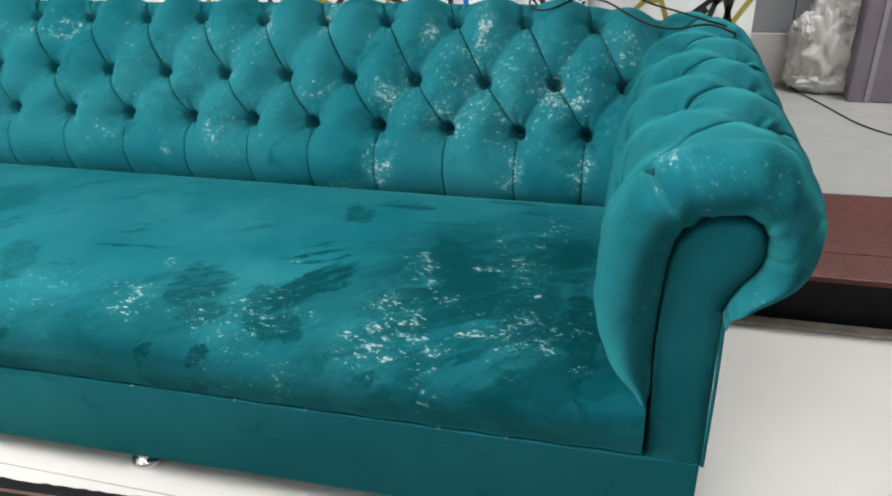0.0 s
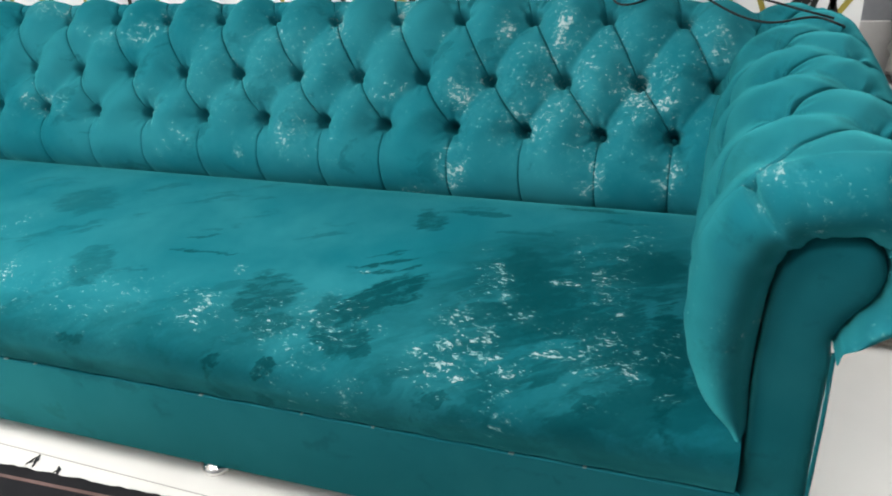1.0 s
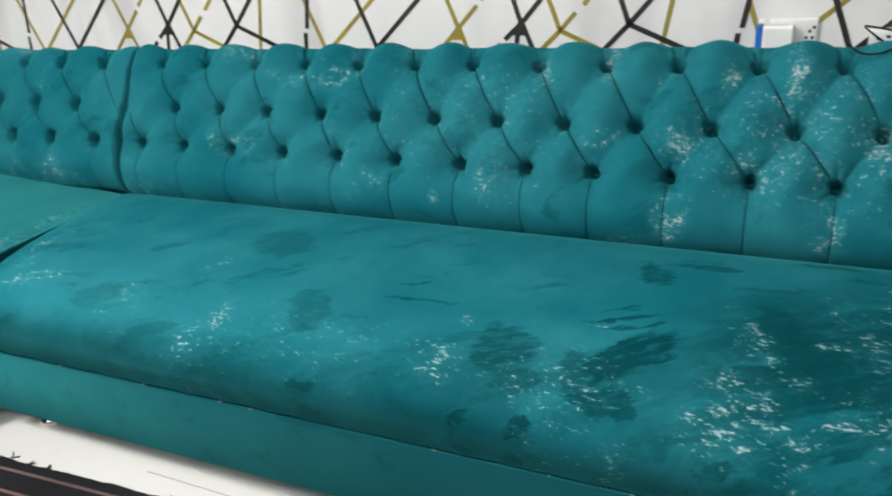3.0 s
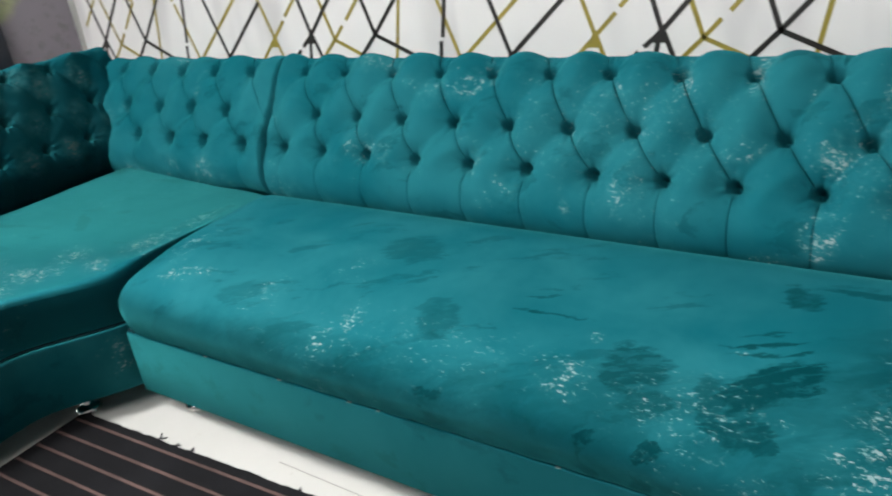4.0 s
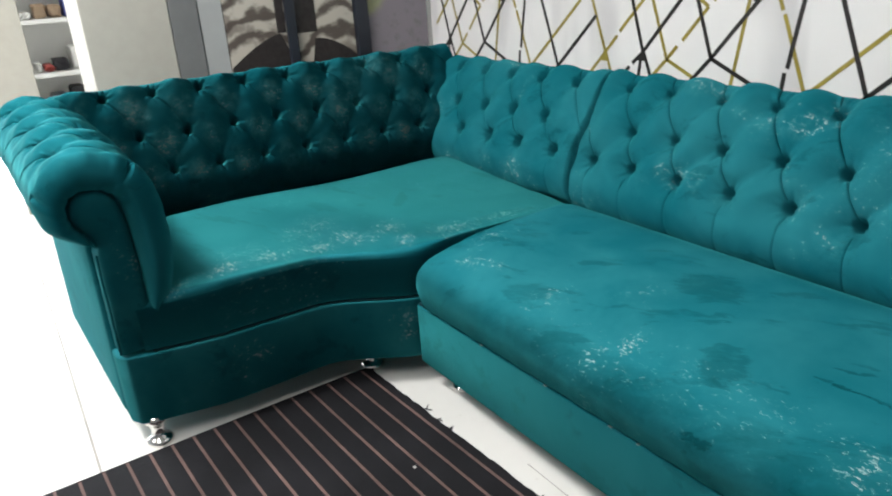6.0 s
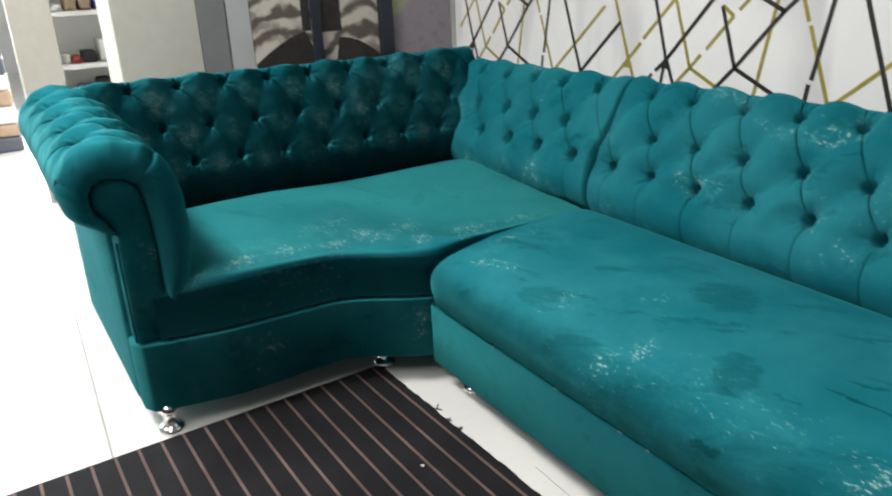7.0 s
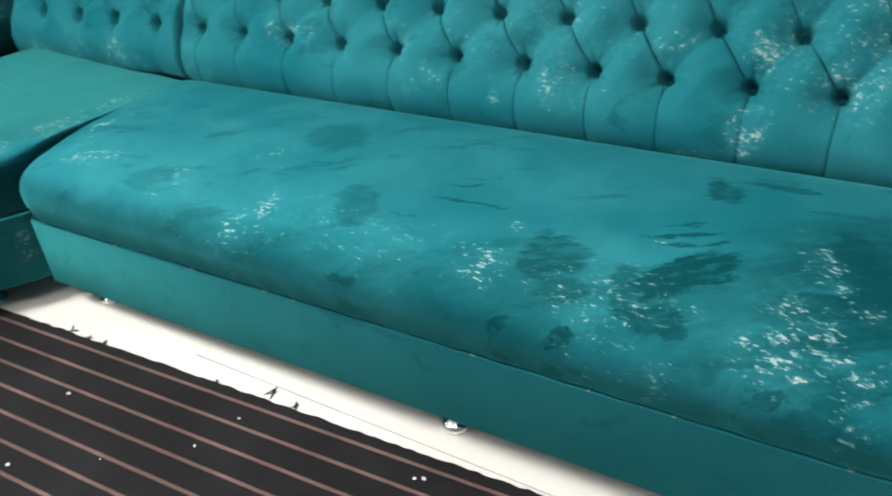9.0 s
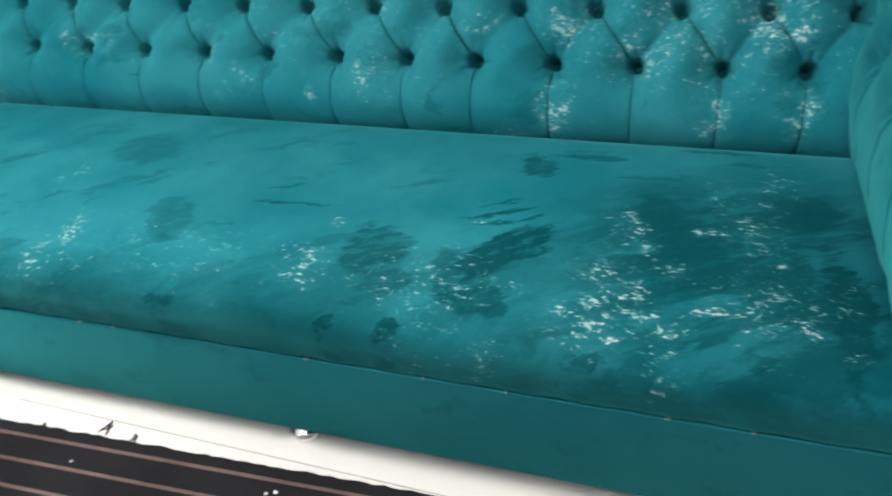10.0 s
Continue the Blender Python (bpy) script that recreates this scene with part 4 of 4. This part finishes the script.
arm(corner, lambda a, u, z: (-2.082 - u, 0.680 - a * (1.0 + 0.04 * (1 - float(step((z - 0.50) / 0.12)))) - 0.05 * u, z + 0.06 * max(0.0, u) * float(step((z - 0.4) / 0.2))), 0.91, VELVET_ARM, 0.028, 0.38, VELVET_BASE_DARK, 0.108, 0.012)
for x, y, k in ((-2.105, 1.298, 1.13), (-2.108, 0.628, 1.12), (-2.90, 0.64, 1.0), (-2.90, 2.15, 1.0)):
    leg_at(corner, x, y, k)

# ---- rug ----
SLOPE = 0.058
rug = thing("rug", (-1.0, 0.6, 0), "charcoal woven rug with thin rust stripes on the white floor", "rug")


def rug_y(x, c):
    return c + SLOPE * x


random.seed(11)
edge_x = np.linspace(-2.100, 0.75, 160)
outline = [(x, rug_y(x, 1.400) + random.uniform(-0.0025, 0.0025)) for x in edge_x] + [(0.75, -0.7), (-1.986, -0.7)]
v, f = prism(outline, 0.0012, 0.0055)
raw("rug_body", v, f, RUG, rug, smooth=False)
for k in range(32):
    c = 1.369 - 0.0603 * k
    x0, x1, w = -2.094 + 0.0035 * k, 0.74, 0.0038
    pts = [(x0, rug_y(x0, c - w)), (x1, rug_y(x1, c - w)), (x1, rug_y(x1, c + w)), (x0, rug_y(x0, c + w))]
    v, f = prism(pts, 0.005, 0.0064)
    raw("stripe", v, f, STRIPE, rug, smooth=False)


def crumb(name, x, y, z, size, material, label):
    bm = bmesh.new()
    bmesh.ops.create_icosphere(bm, subdivisions=1, radius=size)
    for q in bm.verts:
        q.co = Vector((q.co.x * random.uniform(0.7, 1.5), q.co.y * random.uniform(0.6, 1.2), q.co.z * random.uniform(0.4, 0.7)))
    low = min(q.co.z for q in bm.verts)
    bmesh.ops.translate(bm, verts=bm.verts, vec=(x, y, z - low))
    tagged(part(name, bm, material, None), label, "debris", "bits on the floor")


for x, y, r in ((-1.558, 1.141, 0.0045), (-1.478, 0.942, 0.0045), (-1.627, 0.803, 0.003), (-1.138, 1.261, 0.003), (-1.165, 1.159, 0.003), (-0.694, 1.302, 0.005),
                (-0.710, 1.294, 0.004), (-1.316, 1.042, 0.002), (-1.375, 0.862, 0.0025), (-0.972, 1.002, 0.0022)):
    crumb("lint", x, y, 0.0056, r, LINT_WHITE, "small white crumb on the dark rug")


def thread(x, y, spread, count):
    bm_verts, bm_faces = [], []
    for i in range(count):
        a = random.uniform(0, math.pi)
        cx, cy, l, w = x + random.uniform(-spread, spread), y + random.uniform(-spread, spread) * 0.6, random.uniform(0.006, 0.016), 0.0022
        dx, dy = math.cos(a) * l, math.sin(a) * l
        k = len(bm_verts)
        for z in (0.0006, 0.0030):
            bm_verts += [(cx - dx + dy * w / l, cy - dy - dx * w / l, z), (cx + dx, cy + dy, z), (cx + dx - dy * w / l, cy + dy + dx * w / l, z), (cx - dx * 0.6, cy - dy + w, z)]
        bm_faces += [[k, k + 1, k + 2, k + 3], [k + 4, k + 5, k + 6, k + 7]] + [[k + i2, k + (i2 + 1) % 4, k + 4 + (i2 + 1) % 4, k + 4 + i2] for i2 in range(4)]
    tagged(raw("thread_scrap", bm_verts, bm_faces, THREAD, None, smooth=False), "frayed black thread scrap on the white floor", "debris", "bits on the floor")


for x, y, sp, c in ((-1.134, 1.362, 0.010, 5), (-1.054, 1.350, 0.006, 4), (-1.776, 1.308, 0.006, 3), (-1.645, 1.305, 0.009, 4), (-1.278, 1.326, 0.005, 3), (-1.710, 1.303, 0.005, 2)):
    thread(x, y, sp, c)

# ---- sockets and cable behind the back ----
socket = thing("wall_socket", (-0.122, WALL_Y, 0.83), "white double wall socket behind the sofa", "socket")
part("plate", box((-0.159, WALL_Y - 0.012, 0.772), (-0.061, WALL_Y - 0.002, 0.875), 0.004), PLASTIC_WHITE, socket)
for hx, hz in ((-0.077, 0.848), (-0.071, 0.834), (-0.083, 0.834), (-0.079, 0.818), (-0.069, 0.856)):
    part("hole", box((hx - 0.003, WALL_Y - 0.0135, hz - 0.003), (hx + 0.003, WALL_Y - 0.0118, hz + 0.003)), HOLE, socket)
part("switch", box((-0.145, WALL_Y - 0.017, 0.832), (-0.119, WALL_Y - 0.0118, 0.862), 0.003), PLASTIC_WHITE, socket)
plug = thing("plug_adapter", (-0.150, WALL_Y, 0.85), "white plug adapter with a blue side in the socket", "plug")
part("body", box((-0.172, WALL_Y - 0.050, 0.808), (-0.108, WALL_Y - 0.0125, 0.866), 0.006), PLASTIC_WHITE, plug)
part("side", box((-0.186, WALL_Y - 0.046, 0.815), (-0.1725, WALL_Y - 0.016, 0.868), 0.005), PLASTIC_BLUE, plug, "blue side of the adapter")
part("cap", box((-0.184, WALL_Y - 0.044, 0.8685), (-0.166, WALL_Y - 0.018, 0.876), 0.003), PLASTIC_WHITE, plug)
socket2 = thing("wall_socket", (0.073, WALL_Y, 0.82), "white multi-hole socket strip behind the sofa", "socket")
part("plate", box((0.039, WALL_Y - 0.030, 0.765), (0.111, WALL_Y - 0.001, 0.852), 0.005), PLASTIC_WHITE, socket2)
for hx, hz in ((0.056, 0.834), (0.074, 0.838), (0.092, 0.832), (0.065, 0.820), (0.086, 0.818), (0.101, 0.824)):
    part("hole", box((hx - 0.004, WALL_Y - 0.0315, hz - 0.003), (hx + 0.004, WALL_Y - 0.0298, hz + 0.003)), HOLE, socket2)
cable("power_cable", [(0.075, WALL_Y - 0.02, 0.820), (0.013, 2.24, 0.872), (0.027, 2.20, 0.874), (0.066, 2.19, 0.870), (0.112, 2.19, 0.852), (0.158, 2.15, 0.852), (0.188, 2.07, 0.852),
                      (0.243, 1.99, 0.835), (0.298, 1.945, 0.832), (0.338, 1.985, 0.835), (0.378, 2.02, 0.832), (0.408, 1.96, 0.825), (0.430, 2.10, 0.80), (0.435, 2.27, 0.70), (0.44, 2.29, 0.5)],
      0.0021, PLASTIC_BLACK, "thin black cable looped over the sofa back", "cable")
cable("power_cable", [(0.003, WALL_Y - 0.01, 0.790), (-0.007, 2.20, 0.860), (-0.007, 2.12, 0.845), (0.023, 2.08, 0.840), (0.058, 2.085, 0.845), (0.093, 2.14, 0.858), (0.123, 2.20, 0.862), (0.168, 2.22, 0.866),
                      (0.215, 2.19, 0.858), (0.253, 2.13, 0.848), (0.303, 2.11, 0.840), (0.353, 2.04, 0.836), (0.393, 2.03, 0.828), (0.425, 2.14, 0.80), (0.43, 2.28, 0.70), (0.43, 2.295, 0.5)],
      0.0021, PLASTIC_BLACK, "thin black cable looped over the sofa back", "cable")
tagged(part("cable_plug", box((0.215, 2.165, 0.852), (0.271, 2.19, 0.870), 0.004), PLASTIC_BLACK, None), "small black inline plug on the cable", "plug")

# ---- boards and pictures by the side wall ----
tagged(part("board", box((-3.275, 1.126, 0), (-3.256, 1.235, 1.9), 0.003), BOARD_GREY, None), "tall mid-grey laminate board leaning by the pillar", "board")
tagged(part("board", box((-3.279, 1.239, 0), (-3.262, 1.334, 1.9), 0.003), BOARD_LIGHT, None), "tall pale grey laminate board against the wall", "board")
mural = thing("wall_picture", (-3.27, 1.6, 0.5), "large abstract print with cream and grey waves", "picture")
part("panel", box((-3.276, 1.336, 0.45), (-3.262, 1.908, 1.95), 0.002), MURAL, mural)
for y0, y1, z0, z1 in ((1.551, 1.588, 0.982, 1.95), (1.631, 1.728, 0.973, 1.95)):
    part("dark_field", box((-3.2625, y0, z0), (-3.2600, y1, z1)), MOUND, mural)
arc = [(y, 0.85 + 0.135 * max(0.0, math.sin((y - 1.32) / 0.29 * math.pi / 2))) for y in np.linspace(1.337, 1.562, 14)]
arc += [(y, 0.945 - 0.10 * ((y - 1.715) / 0.2) ** 2 if y > 1.715 else 0.85) for y in np.linspace(1.62, 1.907, 16)]
vv = [(x, y, z) for x in (-3.2619, -3.2603) for y, z in arc] + [(x, y, 0.47) for x in (-3.2619, -3.2603) for y, z in arc]
k = len(arc)
ff = [[i, i + 1, 2 * k + i + 1, 2 * k + i] for i in range(k - 1)] + [[k + i, k + i + 1, 3 * k + i + 1, 3 * k + i] for i in range(k - 1)] + [[i, i + 1, k + i + 1, k + i] for i in range(k - 1)]
raw("dark_mound", vv, ff, MOUND, mural, smooth=False)
tagged(part("post", box((-3.2595, 1.589, 0), (-3.235, 1.630, 1.95), 0.004), DARK_FRAME, None), "slim black upright in front of the print", "post")
tagged(part("post", box((-3.279, 1.910, 0), (-3.235, 1.971, 1.95), 0.004), DARK_FRAME, None), "dark navy upright between two pictures", "post")
tagged(part("wall_picture", box((-3.279, 1.975, 0.55), (-3.262, 2.285, 1.9), 0.003), CANVAS, None), "lilac and green landscape canvas near the corner", "picture")

# ---- goods far off in the shop ----
shelf = thing("display_shelf", (-6.2, 0.85, 0), "white display shelf with small colourful goods, far off", "shelf")
for z in (0.30, 0.66, 1.02, 1.38):
    part("shelf_board", box((-6.5, 0.66, z), (-6.1, 1.5, z + 0.03), 0.004), PLASTIC_WHITE, shelf)
for y in (0.645, 1.5):
    part("side_panel", box((-6.5, y, 0), (-6.1, y + 0.015, 1.7), 0.003), PLASTIC_WHITE, shelf)
part("back_panel", box((-6.52, 0.645, 0), (-6.5005, 1.515, 1.7)), PLASTIC_WHITE, shelf)
GOODS = [(0.86, 0.33, 0.10, 0.20, CLOTH_GREY), (0.99, 0.33, 0.10, 0.24, THREAD), (0.85, 0.69, 0.07, 0.05, CLOTH_RED), (0.92, 0.69, 0.10, 0.08, THREAD), (1.04, 0.69, 0.10, 0.16, LINT_WHITE),
         (0.80, 0.69, 0.04, 0.07, LINT_WHITE), (0.87, 1.05, 0.08, 0.10, CLOTH_TAN), (0.965, 1.05, 0.08, 0.09, CLOTH_TAN), (0.78, 1.05, 0.07, 0.05, LINT_WHITE), (1.06, 1.05, 0.16, 0.27, CLOTH_BLUE),
         (0.72, 0.33, 0.10, 0.16, LINT_WHITE), (1.16, 0.33, 0.12, 0.18, CLOTH_TAN), (1.17, 0.69, 0.12, 0.18, CLOTH_GREY), (0.95, 1.41, 0.16, 0.25, CLOTH_BLUE)]
random.seed(21)
for y, z, w, h, material in GOODS:
    bm = box((-6.42, y, z), (-6.2, y + w, z + h), 0.018)
    for q in bm.verts:
        q.co += Vector((random.uniform(-0.01, 0.01), random.uniform(-0.008, 0.008), 0))
    tagged(part("parcel", bm, material, None), "small parcel of goods on the white shelf", "goods", "goods on the shelf")
stack = [(0.12, 0.0, CLOTH_GREY), (0.10, 0.12, CLOTH_TAN), (0.14, 0.22, LINT_WHITE), (0.12, 0.36, CLOTH_TAN), (0.12, 0.48, LINT_WHITE), (0.13, 0.60, CLOTH_GREY), (0.12, 0.73, CARTON),
         (0.12, 0.85, CLOTH_TAN), (0.14, 0.97, CARTON)]
for h, z, material in stack:
    tagged(part("folded_cloth", box((-7.4, 0.10, z), (-6.9, 0.42, z + h - 0.002), 0.025, 3), material, None), "folded cloth in a tall stack, far off", "goods", "goods in a stack")

# ---- back room: sack, carton, loose wire ----
noise.seed_set(3)


def crumpled(centre, size, sharp, seed, flat):
    """A closed lump of stiff cloth with ridged folds, flat below."""
    bm = bmesh.new()
    bmesh.ops.create_icosphere(bm, subdivisions=5, radius=1.0)
    shift = Vector((seed * 3.1, seed * 1.7, seed * 2.3))
    for q in bm.verts:
        d = q.co.normalized()
        bend = d + shift + 0.25 * Vector((noise.noise(d * 2.1 + shift), noise.noise(d * 2.3 - shift), noise.noise(d * 1.9)))
        w = 1 + 0.16 * noise.noise(bend * 1.5)
        for scale, amount in ((2.2, 0.15), (4.6, 0.12), (9.5, 0.07), (17.0, 0.03)):
            w += sharp * amount * (0.55 - 2.2 * abs(noise.noise(Vector((bend.x, bend.y, bend.z * 0.7)) * scale)))
        q.co = Vector((d.x * size[0] * w, d.y * size[1] * w, max(-flat, d.z * size[2] * w)))
    bmesh.ops.translate(bm, verts=bm.verts, vec=centre)
    return bm


sack = thing("sack", (1.04, 3.99, STEP_Z), "crumpled white woven sack on the raised floor", "sack")
part("body", crumpled((1.025, 4.075, STEP_Z + 0.16), (0.150, 0.075, 0.25), 1.7, 1, 0.158), SACK, sack, smooth=True)
part("top_fold", crumpled((1.085, 4.06, STEP_Z + 0.365), (0.075, 0.07, 0.085), 1.2, 2, 0.06), SACK, sack, "folded-over sack mouth", smooth=True)
part("side_fold", crumpled((0.915, 4.05, STEP_Z + 0.265), (0.045, 0.05, 0.075), 1.2, 3, 0.08), SACK, sack, smooth=True)
part("low_fold", crumpled((1.04, 4.035, STEP_Z + 0.05), (0.145, 0.05, 0.05), 1.1, 5, 0.05), SACK, sack, smooth=True)
part("ear", crumpled((0.935, 4.08, STEP_Z + 0.435), (0.035, 0.03, 0.026), 1.3, 4, 0.03), SACK, sack, "knotted corner of the sack", smooth=True)
carton = thing("carton", (1.5, 4.1, STEP_Z), "tall mauve-grey carton standing on the raised floor", "carton")
part("body", box((1.100, 3.90, STEP_Z), (1.74, 4.15, 1.25), 0.006), CARTON, carton)
part("edge_strip", box((1.165, 3.894, STEP_Z + 0.002), (1.185, 3.8995, 1.25)), plain("pale_mauve_tape", (0.36, 0.31, 0.36), 0.5), carton)
cable("floor_wire", [(0.87, 4.15, 0.9), (0.87, 4.15, 0.40), (0.875, 4.12, STEP_Z + 0.02), (0.90, 4.05, STEP_Z + 0.006), (0.98, 3.88, STEP_Z + 0.004), (1.04, 3.70, STEP_Z + 0.004), (1.08, 3.58, STEP_Z + 0.004),
                     (1.17, 3.46, STEP_Z + 0.004), (1.30, 3.36, STEP_Z + 0.004), (1.7, 3.25, STEP_Z + 0.004)], 0.0028, THREAD, "thin dark wire trailing over the floor", "wire")
